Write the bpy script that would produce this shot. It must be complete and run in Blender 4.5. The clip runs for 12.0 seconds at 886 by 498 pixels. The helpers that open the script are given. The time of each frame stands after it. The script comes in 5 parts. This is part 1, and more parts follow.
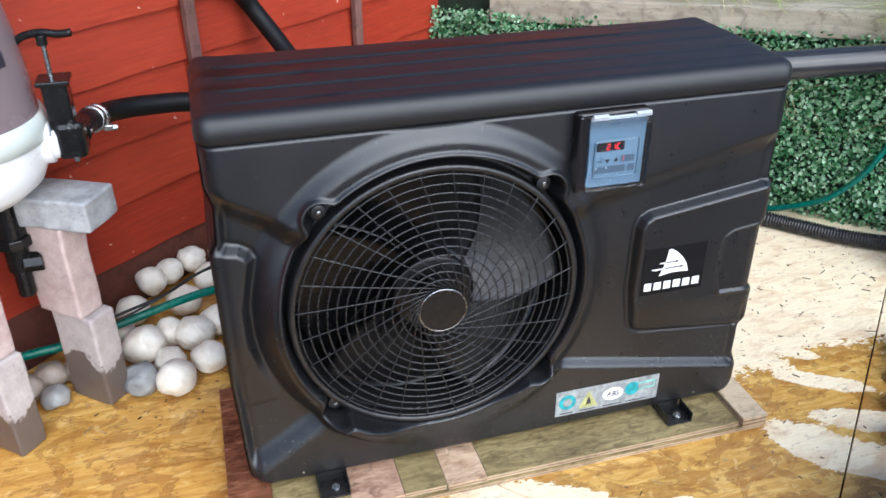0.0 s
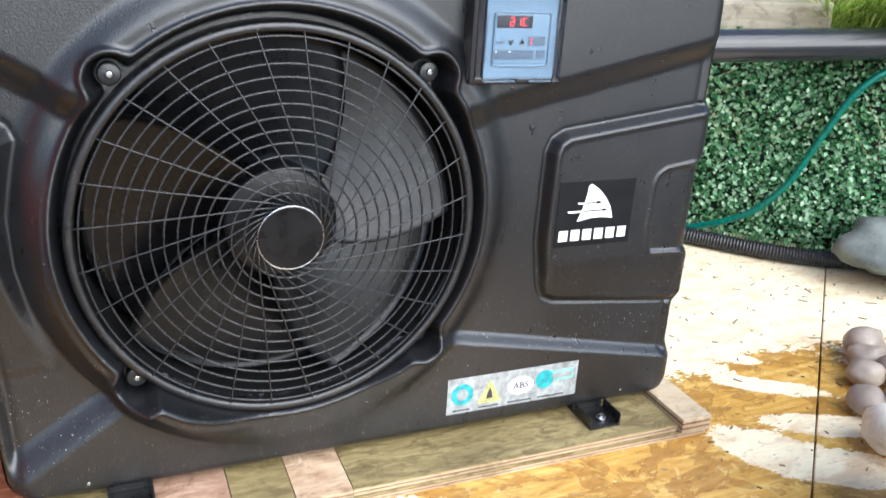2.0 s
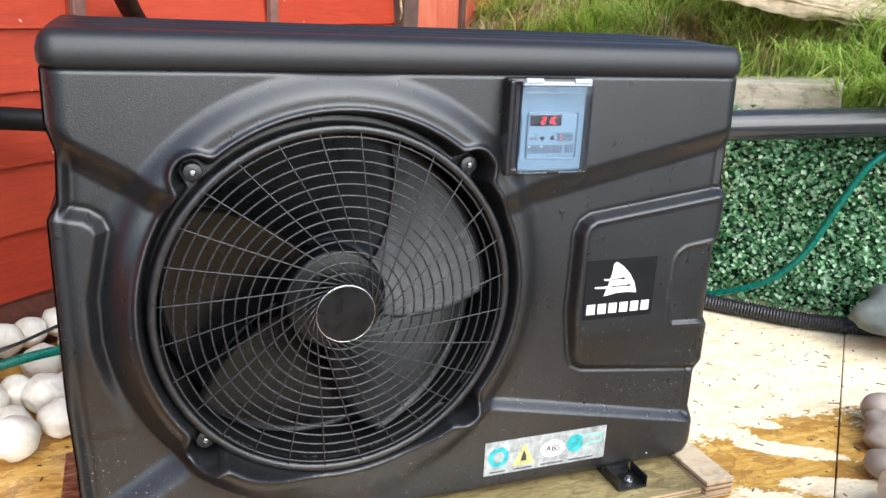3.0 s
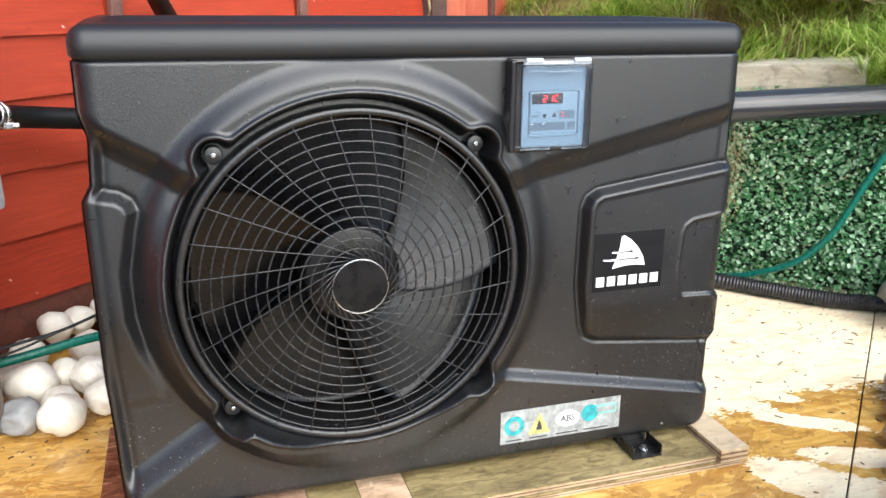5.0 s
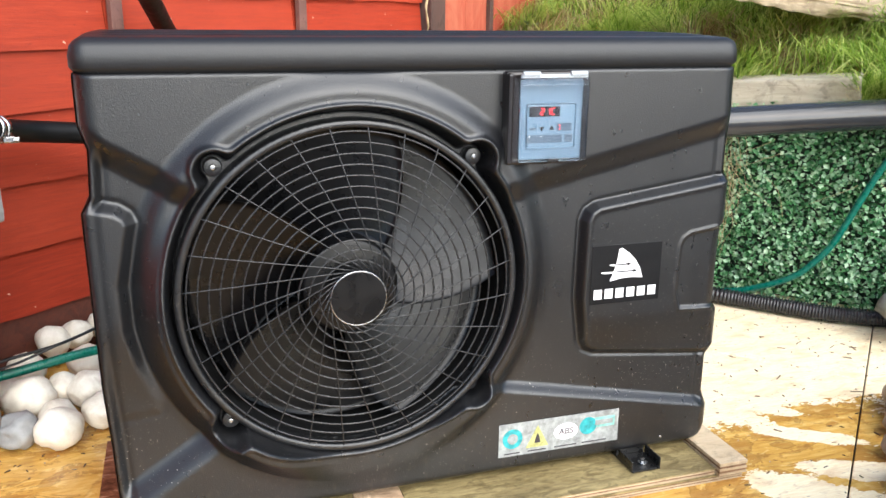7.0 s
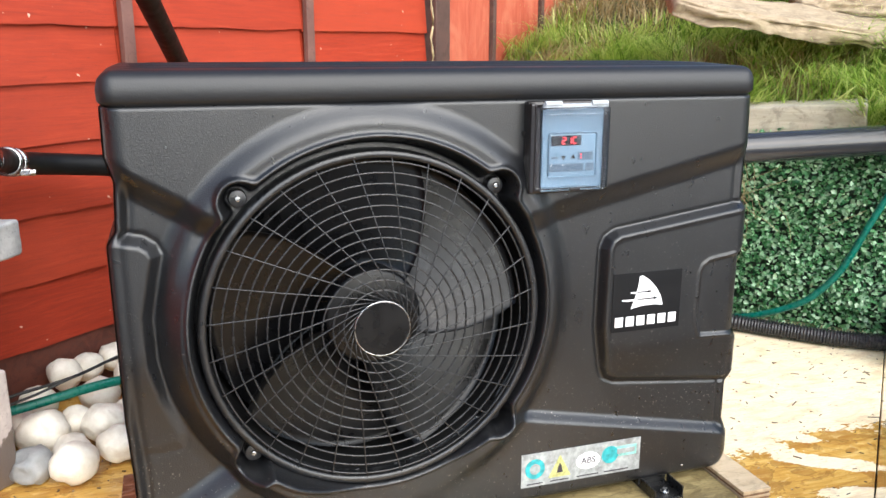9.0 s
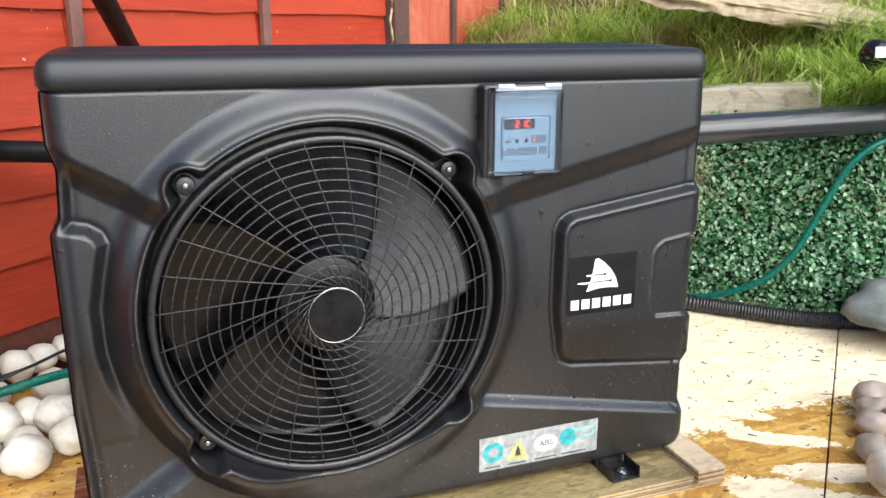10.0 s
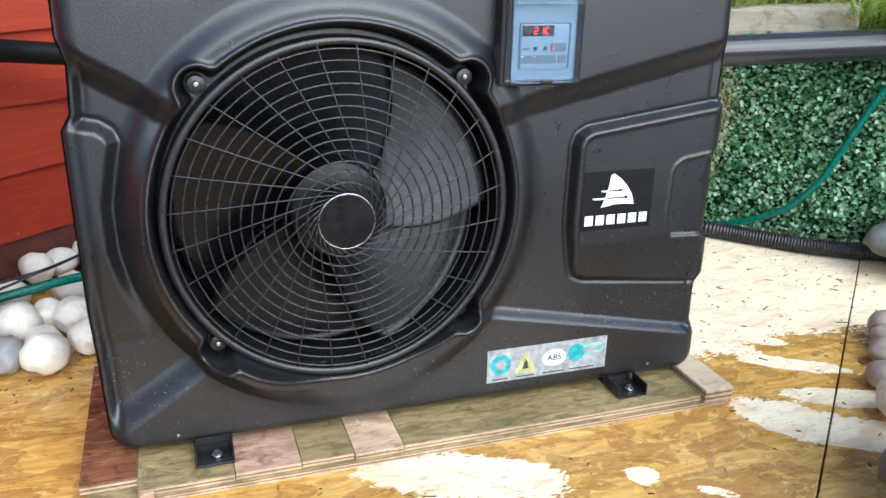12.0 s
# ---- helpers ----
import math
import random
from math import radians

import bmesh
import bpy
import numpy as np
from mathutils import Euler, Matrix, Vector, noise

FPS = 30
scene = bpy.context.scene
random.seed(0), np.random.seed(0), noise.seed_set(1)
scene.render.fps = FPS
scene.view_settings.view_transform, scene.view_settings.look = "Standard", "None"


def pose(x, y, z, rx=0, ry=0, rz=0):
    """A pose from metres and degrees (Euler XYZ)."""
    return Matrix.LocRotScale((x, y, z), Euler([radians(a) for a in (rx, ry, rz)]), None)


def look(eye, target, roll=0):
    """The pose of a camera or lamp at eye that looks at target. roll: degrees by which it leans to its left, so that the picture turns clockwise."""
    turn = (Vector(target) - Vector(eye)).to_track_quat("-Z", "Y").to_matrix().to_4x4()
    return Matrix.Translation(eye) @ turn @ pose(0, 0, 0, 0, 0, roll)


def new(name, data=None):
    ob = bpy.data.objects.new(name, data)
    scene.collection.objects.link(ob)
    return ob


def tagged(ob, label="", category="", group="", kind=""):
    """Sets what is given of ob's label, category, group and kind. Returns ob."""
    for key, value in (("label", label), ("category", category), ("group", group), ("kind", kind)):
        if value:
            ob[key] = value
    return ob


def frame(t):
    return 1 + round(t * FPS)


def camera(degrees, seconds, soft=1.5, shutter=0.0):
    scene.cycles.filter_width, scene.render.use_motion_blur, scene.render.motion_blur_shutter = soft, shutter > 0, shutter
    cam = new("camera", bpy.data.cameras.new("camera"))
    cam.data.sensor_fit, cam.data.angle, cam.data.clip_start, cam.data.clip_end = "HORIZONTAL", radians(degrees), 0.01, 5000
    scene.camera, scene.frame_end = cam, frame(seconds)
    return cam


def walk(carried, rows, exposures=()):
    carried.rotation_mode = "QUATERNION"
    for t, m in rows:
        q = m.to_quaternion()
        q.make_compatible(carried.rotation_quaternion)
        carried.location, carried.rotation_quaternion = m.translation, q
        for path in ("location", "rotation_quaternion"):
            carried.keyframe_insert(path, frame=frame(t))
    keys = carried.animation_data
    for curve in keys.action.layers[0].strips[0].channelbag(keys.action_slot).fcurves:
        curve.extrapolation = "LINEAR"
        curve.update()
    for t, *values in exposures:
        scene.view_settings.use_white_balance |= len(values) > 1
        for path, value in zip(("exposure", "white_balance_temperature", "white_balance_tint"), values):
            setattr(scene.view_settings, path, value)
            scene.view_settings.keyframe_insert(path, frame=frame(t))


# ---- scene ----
cam = camera(56.4, 12.0, shutter=0.4)
PATH = [
    (0, (-0.344, -1.215, 1.176), (0.145, 0.457, 0.194), -0.1),
    (0.5, (-0.264, -1.157, 1.164), (0.205, 0.523, 0.184), -0.4),
    (1, (-0.26, -1.063, 1.026), (0.213, 0.633, 0.077), 1.6),
    (1.5, (-0.237, -1.024, 0.843), (0.239, 0.73, 0.007), 5.0),
    (2, (-0.213, -1.032, 0.738), (0.526, 0.682, 0.02), 3.5),
    (2.5, (-0.271, -1.04, 0.793), (0.431, 0.721, 0.156), 1.9),
    (2.7, (-0.28, -1.071, 0.805), (0.421, 0.701, 0.197), 3.3),
    (4.3, (-0.237, -1.195, 0.781), (0.406, 0.61, 0.207), -1.2),
    (4.5, (-0.234, -1.202, 0.784), (0.406, 0.602, 0.205), -0.8),
    (5, (-0.242, -1.209, 0.782), (0.341, 0.613, 0.196), 0.5),
    (5.5, (-0.239, -1.21, 0.782), (0.311, 0.632, 0.229), 0.3),
    (6, (-0.237, -1.218, 0.78), (0.32, 0.624, 0.236), 0.1),
    (6.5, (-0.231, -1.21, 0.781), (0.341, 0.623, 0.222), -0.2),
    (6.7, (-0.234, -1.213, 0.779), (0.352, 0.616, 0.223), 0.3),
    (8.3, (-0.28, -1.219, 0.76), (0.308, 0.637, 0.305), 0.6),
    (8.5, (-0.275, -1.216, 0.766), (0.31, 0.639, 0.297), 0.2),
    (9, (-0.285, -1.201, 0.777), (0.321, 0.643, 0.297), 0.1),
    (9.5, (-0.273, -1.201, 0.771), (0.364, 0.629, 0.273), 0.7),
    (10, (-0.262, -1.2, 0.777), (0.414, 0.609, 0.259), 0.0),
    (10.5, (-0.246, -1.203, 0.753), (0.411, 0.573, 0.109), 0.9),
    (11, (-0.252, -1.192, 0.744), (0.411, 0.547, 0.011), 1.9),
    (11.5, (-0.249, -1.214, 0.743), (0.392, 0.55, 0.051), 1.7),
    (12, (-0.243, -1.205, 0.746), (0.363, 0.574, 0.062), 1.2),
]
walk(cam, [(t, look(eye, target, roll)) for t, eye, target, roll in PATH], [(0, 1.15, 5700, 9), (1.0, 1.36, 5750, 9), (1.5, 1.45, 5850, 8), (2.0, 1.6, 5900, 8), (2.5, 1.6, 6000, 8), (4.5, 1.60, 6300, 8),
      (9.8, 1.55, 6350, 8), (10.7, 1.4, 5700, 7), (12, 1.33, 5650, 7)])

# ---------------------------------------------------------------- world, sun, exposure
world = bpy.data.worlds.new("world")
scene.world = world
world.use_nodes = True
wn = world.node_tree
sky = wn.nodes.new("ShaderNodeTexSky")
sky.sky_type = "NISHITA"
sky.sun_disc = False
sky.sun_elevation = radians(37)
sky.sun_rotation = radians(165)
sky.air_density, sky.dust_density, sky.ozone_density = 1.0, 1.5, 1.0
wn.links.new(sky.outputs[0], wn.nodes["Background"].inputs[0])
wn.nodes["Background"].inputs[1].default_value = 0.095
sun_data = bpy.data.lights.new("sun", "SUN")
sun_data.energy, sun_data.angle, sun_data.color = 1.95, radians(74), (1.0, 0.985, 0.965)
sun = new("sun", sun_data)
sun.matrix_world = look((0.64, -2.4, 1.87), (0, 0, 0))

# ---------------------------------------------------------------- materials
FLOOR = -0.05                    # height of the plywood


class Tree:
    """A small helper to wire a principled material."""

    def __init__(self, name, rough=0.6, metal=0.0):
        self.m = bpy.data.materials.new(name)
        self.m.use_nodes = True
        self.t = self.m.node_tree
        self.b = self.t.nodes["Principled BSDF"]
        self.b.inputs["Roughness"].default_value = rough
        self.b.inputs["Metallic"].default_value = metal
        self.co = self.t.nodes.new("ShaderNodeTexCoord").outputs["Object"]

    def node(self, kind, **values):
        n = self.t.nodes.new(kind)
        for key, value in values.items():
            n.inputs[key.replace("_", " ")].default_value = value
        return n

    def link(self, a, b):
        self.t.links.new(a, b)

    def stretch(self, scale, turn=0.0):
        n = self.t.nodes.new("ShaderNodeMapping")
        n.inputs["Scale"].default_value = scale
        n.inputs["Rotation"].default_value = (0, 0, radians(turn))
        self.link(self.co, n.inputs["Vector"])
        return n.outputs[0]

    def noise(self, scale, detail=4.0, rough=0.55, co=None, twist=0.0):
        n = self.node("ShaderNodeTexNoise", Scale=scale, Detail=detail, Roughness=rough, Distortion=twist)
        self.link(co or self.co, n.inputs["Vector"])
        return n.outputs["Fac"]

    def ramp(self, fac, *stops):
        n = self.t.nodes.new("ShaderNodeValToRGB")
        r = n.color_ramp
        while len(r.elements) < len(stops):
            r.elements.new(0.5)
        for e, (p, c) in zip(r.elements, stops):
            e.position = p
            e.color = (*c, 1) if isinstance(c, tuple) else (c, c, c, 1)
        self.link(fac, n.inputs[0])
        return n.outputs[0]

    def mix(self, fac, a, b, how="MIX"):
        n = self.t.nodes.new("ShaderNodeMix")
        n.data_type, n.blend_type = "RGBA", how
        for k, v in ((0, fac), (6, a), (7, b)):
            if isinstance(v, (int, float)):
                n.inputs[k].default_value = v
            elif isinstance(v, tuple):
                n.inputs[k].default_value = (*v, 1)
            else:
                self.link(v, n.inputs[k])
        return n.outputs[2]

    def math(self, how, a, b=0.0):
        n = self.t.nodes.new("ShaderNodeMath")
        n.operation = how
        for k, v in ((0, a), (1, b)):
            if isinstance(v, (int, float)):
                n.inputs[k].default_value = v
            else:
                self.link(v, n.inputs[k])
        return n.outputs[0]

    def colour(self, c):
        if isinstance(c, tuple):
            self.b.inputs["Base Color"].default_value = (*c, 1)
        else:
            self.link(c, self.b.inputs["Base Color"])

    def rough(self, r):
        self.link(r, self.b.inputs["Roughness"])

    def bump(self, height, strength=0.3, distance=0.002):
        n = self.node("ShaderNodeBump", Strength=strength, Distance=distance)
        self.link(height, n.inputs["Height"])
        self.link(n.outputs[0], self.b.inputs["Normal"])

    def random(self):
        return self.t.nodes.new("ShaderNodeObjectInfo").outputs["Random"]

    def island(self):
        return self.t.nodes.new("ShaderNodeNewGeometry").outputs["Random Per Island"]


def plain(name, c, rough=0.5, metal=0.0, spread=0.25, scale=30.0, grain=300.0, bump=0.2):
    t = Tree(name, rough, metal)
    dark = tuple(v * (1 - spread) for v in c)
    light = tuple(min(1.0, v * (1 + spread)) for v in c)
    t.colour(t.ramp(t.noise(scale), (0.3, dark), (0.7, light)))
    t.rough(t.ramp(t.noise(scale * 2.3), (0.3, max(0.03, rough - 0.1)), (0.7, min(1.0, rough + 0.1))))
    t.bump(t.noise(grain, 2), bump, 0.0006)
    return t.m


def plastic_black():
    t = Tree("moulded_black_plastic", 0.42)
    t.b.inputs["Specular IOR Level"].default_value = 0.66
    big = t.noise(6, 5)
    dust = t.ramp(t.noise(330, 1), (0.715, 0.0), (0.745, 1.0))
    sep = t.t.nodes.new("ShaderNodeSeparateXYZ")
    t.link(t.co, sep.inputs[0])
    # splashed grit, thickest near the ground
    where = t.math("MULTIPLY", t.ramp(t.noise(7, 3), (0.40, 0.2), (0.60, 1.0)), t.ramp(sep.outputs[2], (0.12, 1.0), (0.55, 0.12)))
    mud = t.math("MULTIPLY", t.ramp(t.noise(70, 4, 0.7, t.stretch((1, 1, 0.6))), (0.56, 0.0), (0.66, 0.6)), t.ramp(sep.outputs[2], (0.02, 1.0), (0.20, 0.0)))
    base = t.ramp(big, (0.3, (0.0050, 0.0052, 0.0060)), (0.7, (0.0085, 0.0088, 0.0100)))
    base = t.mix(mud, base, (0.030, 0.023, 0.018))
    t.colour(t.mix(t.math("MULTIPLY", dust, where), base, (0.30, 0.27, 0.24)))
    streak = t.noise(22, 5, 0.6, t.stretch((1, 1, 0.12)), 0.3)
    dull = t.mix(0.5, t.ramp(t.noise(14, 6, 0.6), (0.3, 0.26), (0.7, 0.37)), t.ramp(streak, (0.35, 0.26), (0.65, 0.37)))
    # rain beads and short runs, glossier than the dry skin
    beads = t.math("MULTIPLY", t.ramp(t.noise(64, 2, 0.5, t.stretch((1, 1, 0.7))), (0.66, 0.0), (0.69, 1.0)), t.ramp(t.noise(5, 3), (0.46, 0.0), (0.60, 1.0)))
    t.rough(t.mix(beads, dull, (0.09, 0.09, 0.09)))
    # leather-like moulded grain
    cell = t.node("ShaderNodeTexVoronoi", Scale=560.0)
    t.link(t.co, cell.inputs["Vector"])
    grain = t.math("ADD", t.math("MULTIPLY", cell.outputs["Distance"], 0.6), t.noise(460, 3, 0.6))
    t.bump(t.math("ADD", grain, t.math("MULTIPLY", beads, 0.7)), 0.34, 0.0009)
    return t.m


def plastic_top():
    t = Tree("wet_black_plastic_lid", 0.4)
    pools = t.ramp(t.noise(3.2, 3, 0.5, t.stretch((1, 5, 1)), 0.4), (0.56, 0.0), (0.6, 1.0))
    sep = t.t.nodes.new("ShaderNodeSeparateXYZ")
    t.link(t.co, sep.inputs[0])
    pools = t.math("MULTIPLY", pools, t.ramp(t.math("MULTIPLY", sep.outputs[1], 10), (0.30, 0.0), (0.36, 1.0)))
    t.colour(t.mix(pools, (0.0085, 0.0085, 0.0095), (0.004, 0.004, 0.004)))
    t.b.inputs["Specular IOR Level"].default_value = 0.52
    t.rough(t.ramp(pools, (0.0, 0.46), (1.0, 0.36)))
    t.bump(t.noise(330, 3, 0.6), 0.3, 0.0009)
    return t.m


def fence_paint():
    t = Tree("red_fence_paint", 0.62)
    grain = t.noise(9, 6, 0.65, t.stretch((1, 1, 14)), 0.6)
    blot = t.noise(3.5, 4)
    c = t.ramp(grain, (0.25, (0.20, 0.017, 0.006)), (0.55, (0.315, 0.030, 0.010)), (0.8, (0.40, 0.052, 0.020)))
    t.b.inputs["Specular IOR Level"].default_value = 0.3
    c = t.mix(t.ramp(blot, (0.45, 0.0), (0.75, 0.35)), c, (0.23, 0.022, 0.010))
    c = t.mix(t.ramp(t.noise(26, 4, 0.7, t.stretch((1, 1, 5))), (0.62, 0.0), (0.74, 0.55)), c, (0.12, 0.015, 0.008))
    c = t.mix(t.math("MULTIPLY", t.random(), 0.30), c, (0.47, 0.075, 0.032))
    flecks = t.ramp(t.noise(60, 2, 0.4), (0.76, 0.0), (0.79, 0.8))
    c = t.mix(flecks, c, (0.75, 0.5, 0.38))
    t.colour(c)
    t.rough(t.ramp(grain, (0.3, 0.5), (0.7, 0.72)))
    t.bump(t.noise(14, 6, 0.7, t.stretch((1, 1, 18)), 0.5), 0.35, 0.002)
    return t.m


def fence_far():
    t = Tree("faded_red_fence_paint", 0.75)
    t.b.inputs["Specular IOR Level"].default_value = 0.25
    grain = t.noise(7, 5, 0.6, t.stretch((6, 6, 1)), 0.4)
    c = t.ramp(grain, (0.3, (0.32, 0.055, 0.028)), (0.7, (0.45, 0.105, 0.058)))
    c = t.mix(t.ramp(t.noise(6, 5, 0.65, t.stretch((1, 1, 0.5)), 0.8), (0.48, 0.0), (0.66, 0.5)), c, (0.52, 0.19, 0.11))
    t.colour(t.mix(t.math("MULTIPLY", t.random(), 0.3), c, (0.54, 0.16, 0.095)))
    t.bump(grain, 0.3, 0.002)
    return t.m


def ply_floor():
    t = Tree("wet_plywood", 0.35)
    turned = t.stretch((1.0, 7.0, 1.0), -43.3)
    grain = t.noise(5, 7, 0.62, turned, 1.6)
    fine = t.noise(26, 5, 0.6, t.stretch((1.0, 16.0, 1.0), -43.3), 0.5)
    sep = t.t.nodes.new("ShaderNodeSeparateXYZ")
    t.link(t.co, sep.inputs[0])
    # the sheet has dried out towards the hedge side
    back = t.math("MINIMUM", t.math("MAXIMUM", t.math("MULTIPLY", t.math("SUBTRACT", sep.outputs[1], 0.10), 4.0), -0.5), 0.4)
    side = t.ramp(sep.outputs[0], (0.35, 0.0), (0.6, 1.0))
    lean = t.math("SUBTRACT", t.math("MULTIPLY", t.math("ADD", back, 0.5), side), 0.5)
    # patches with a shape of their own: x, y, half-lengths, turn, how dry
    for px, py, rx, ry, turn, amount in (
            (1.028, 0.062, 0.085, 0.048, -16, -0.6), (0.985, 0.095, 0.085, 0.020, -42, 0.65), (0.955, 0.003, 0.095, 0.026, -30, 0.9),
            (0.95, -0.135, 0.115, 0.034, -28, 0.9), (0.785, -0.165, 0.105, 0.058, -52, 0.9), (0.895, -0.255, 0.095, 0.055, -40, 0.9),
            (0.434, -0.237, 0.032, 0.028, -26, 0.72), (0.150, -0.150, 0.175, 0.060, -22, 0.95),
            (0.53, -0.310, 0.040, 0.014, -36, 0.66), (1.16, -0.20, 0.14, 0.10, -30, 0.75), (0.02, -0.26, 0.16, 0.06, -10, 0.7), (1.30, -0.02, 0.12, 0.09, -20, 0.65)):
        spot = t.t.nodes.new("ShaderNodeMapping")
        spot.vector_type = "TEXTURE"
        spot.inputs["Location"].default_value = (px, py, FLOOR)
        spot.inputs["Rotation"].default_value = (0, 0, radians(turn))
        spot.inputs["Scale"].default_value = (rx, ry, 1)
        t.link(t.co, spot.inputs["Vector"])
        size = t.t.nodes.new("ShaderNodeVectorMath")
        size.operation = "LENGTH"
        t.link(spot.outputs[0], size.inputs[0])
        soft = t.ramp(t.math("MULTIPLY", size.outputs["Value"], 0.5), (0.32, 1.0), (0.72, 0.0))
        lean = t.math("ADD", lean, t.math("MULTIPLY", soft, amount))
    edge = t.math("MULTIPLY", t.math("SUBTRACT", t.noise(6.0, 3, 0.5, t.stretch((1.0, 2.0, 1.0), 20), 0.5), 0.5), 0.9)
    ragged = t.math("MULTIPLY", t.math("SUBTRACT", t.noise(26, 5, 0.7, t.stretch((1.0, 2.2, 1.0), 20)), 0.5), 0.75)
    ragged = t.math("ADD", ragged, t.math("MULTIPLY", t.math("SUBTRACT", t.noise(85, 4, 0.7, t.stretch((1.0, 1.8, 1.0), -20)), 0.5), 0.7))
    dry = t.ramp(t.math("ADD", t.math("ADD", t.math("ADD", edge, ragged), lean), 0.5), (0.49, 0.0), (0.525, 1.0))
    # soaked wood: golden, with brown stains that end in a darker rim
    wet_c = t.ramp(grain, (0.25, (0.41, 0.185, 0.032)), (0.5, (0.62, 0.35, 0.078)), (0.75, (0.78, 0.53, 0.175)))
    pool = t.noise(7.5, 4, 0.6, t.stretch((1.0, 1.7, 1.0), 55), 1.3)
    wet_c = t.mix(t.ramp(pool, (0.52, 0.0), (0.555, 0.45), (0.75, 0.7)), wet_c, (0.30, 0.12, 0.026))
    wet_c = t.mix(t.ramp(pool, (0.505, 0.0), (0.52, 0.5), (0.55, 0.0)), wet_c, (0.13, 0.045, 0.012))
    small = t.noise(24, 4, 0.65, t.stretch((1.0, 1.6, 1.0), 30), 0.8)
    wet_c = t.mix(t.ramp(small, (0.58, 0.0), (0.62, 0.42), (0.8, 0.5)), wet_c, (0.26, 0.10, 0.025))
    wet_c = t.mix(t.ramp(small, (0.34, 0.5), (0.40, 0.0)), wet_c, (0.80, 0.56, 0.22))
    rings = t.math("FRACT", t.math("MULTIPLY", t.noise(1.7, 3, 0.5, t.stretch((1.0, 2.6, 1.0), -43.3), 0.6), 13.0))
    wet_c = t.mix(t.ramp(rings, (0.0, 0.28), (0.10, 0.0), (0.8, 0.0), (1.0, 0.2)), wet_c, (0.20, 0.085, 0.022))
    # dried wood: cream, with tan and pinkish ghost stains
    dry_c = t.ramp(fine, (0.25, (0.80, 0.63, 0.37)), (0.6, (0.94, 0.83, 0.59)))
    dry_c = t.mix(t.ramp(t.noise(9, 5, 0.65, t.stretch((1.0, 2.4, 1.0), -30), 0.8), (0.50, 0.0), (0.66, 0.65)), dry_c, (0.68, 0.47, 0.26))
    dry_c = t.mix(t.ramp(t.noise(34, 4, 0.7, t.stretch((1.0, 2.4, 1.0), -30)), (0.57, 0.0), (0.68, 0.6)), dry_c, (0.46, 0.31, 0.19))
    c = t.mix(dry, wet_c, dry_c)
    specks = t.ramp(t.noise(55, 3, 0.5, t.stretch((1, 3, 1), -43.3)), (0.68, 0.0), (0.73, 0.75))
    t.colour(t.mix(specks, c, (0.12, 0.055, 0.03)))
    t.rough(t.ramp(dry, (0.0, 0.20), (1.0, 0.55)))
    t.bump(t.mix(0.5, grain, fine), 0.25, 0.0015)
    return t.m


def timber(name, dark, light, rough=0.7, turn=0.0, along=12.0, scale=6.0, bump=0.5):
    t = Tree(name, rough)
    co = t.stretch((1.0, along, along), turn)
    grain = t.noise(scale, 7, 0.65, co, 0.8)
    c = t.ramp(grain, (0.28, dark), (0.72, light))
    c = t.mix(t.ramp(t.noise(5, 4), (0.5, 0.0), (0.8, 0.5)), c, tuple(v * 0.55 for v in dark))
    specks = t.ramp(t.noise(38, 4, 0.6, t.stretch((1.0, 2.5, 2.5), turn)), (0.62, 0.0), (0.72, 0.7))
    c = t.mix(specks, c, tuple(v * 0.3 for v in dark))
    grime = t.noise(17, 5, 0.7, t.stretch((1.0, 1.6, 1.0), turn + 30), 1.0)
    c = t.mix(t.ramp(grime, (0.50, 0.0), (0.62, 0.6)), c, tuple(v * 0.5 for v in dark))
    t.colour(t.mix(t.math("MULTIPLY", t.random(), 0.25), c, light))
    t.rough(t.ramp(grain, (0.3, rough - 0.15), (0.7, min(1, rough + 0.1))))
    t.bump(grain, bump, 0.002)
    return t.m


def leaf_mat(name, a, b, c, rough=0.35):
    t = Tree(name, rough)
    t.colour(t.ramp(t.island(), (0.0, a), (0.45, b), (0.9, c)))
    t.b.inputs["Specular IOR Level"].default_value = 0.6
    through_leaf = t.node("ShaderNodeBsdfTranslucent")
    t.link(t.b.inputs["Base Color"].links[0].from_socket, through_leaf.inputs["Color"])
    blend = t.node("ShaderNodeMixShader", Fac=0.4)
    t.link(t.b.outputs[0], blend.inputs[1])
    t.link(through_leaf.outputs[0], blend.inputs[2])
    t.link(blend.outputs[0], t.t.nodes["Material Output"].inputs["Surface"])
    return t.m


def stone(name, dark, light, scale=14.0, rough=0.55, stain=(0.3, 0.24, 0.16), amount=0.35, bump=0.4):
    t = Tree(name, rough)
    c = t.ramp(t.noise(scale, 6, 0.65), (0.3, dark), (0.65, light))
    c = t.mix(t.ramp(t.noise(scale * 0.7, 4, 0.5, None, 0.7), (0.55, 0.0), (0.8, amount)), c, stain)
    t.colour(t.mix(t.math("MULTIPLY", t.random(), 0.3), c, tuple(v * 0.8 for v in light)))
    t.rough(t.ramp(t.noise(scale * 1.7, 3), (0.3, rough - 0.15), (0.7, rough + 0.12)))
    t.bump(t.noise(scale * 9, 5, 0.7), bump, 0.002)
    return t.m


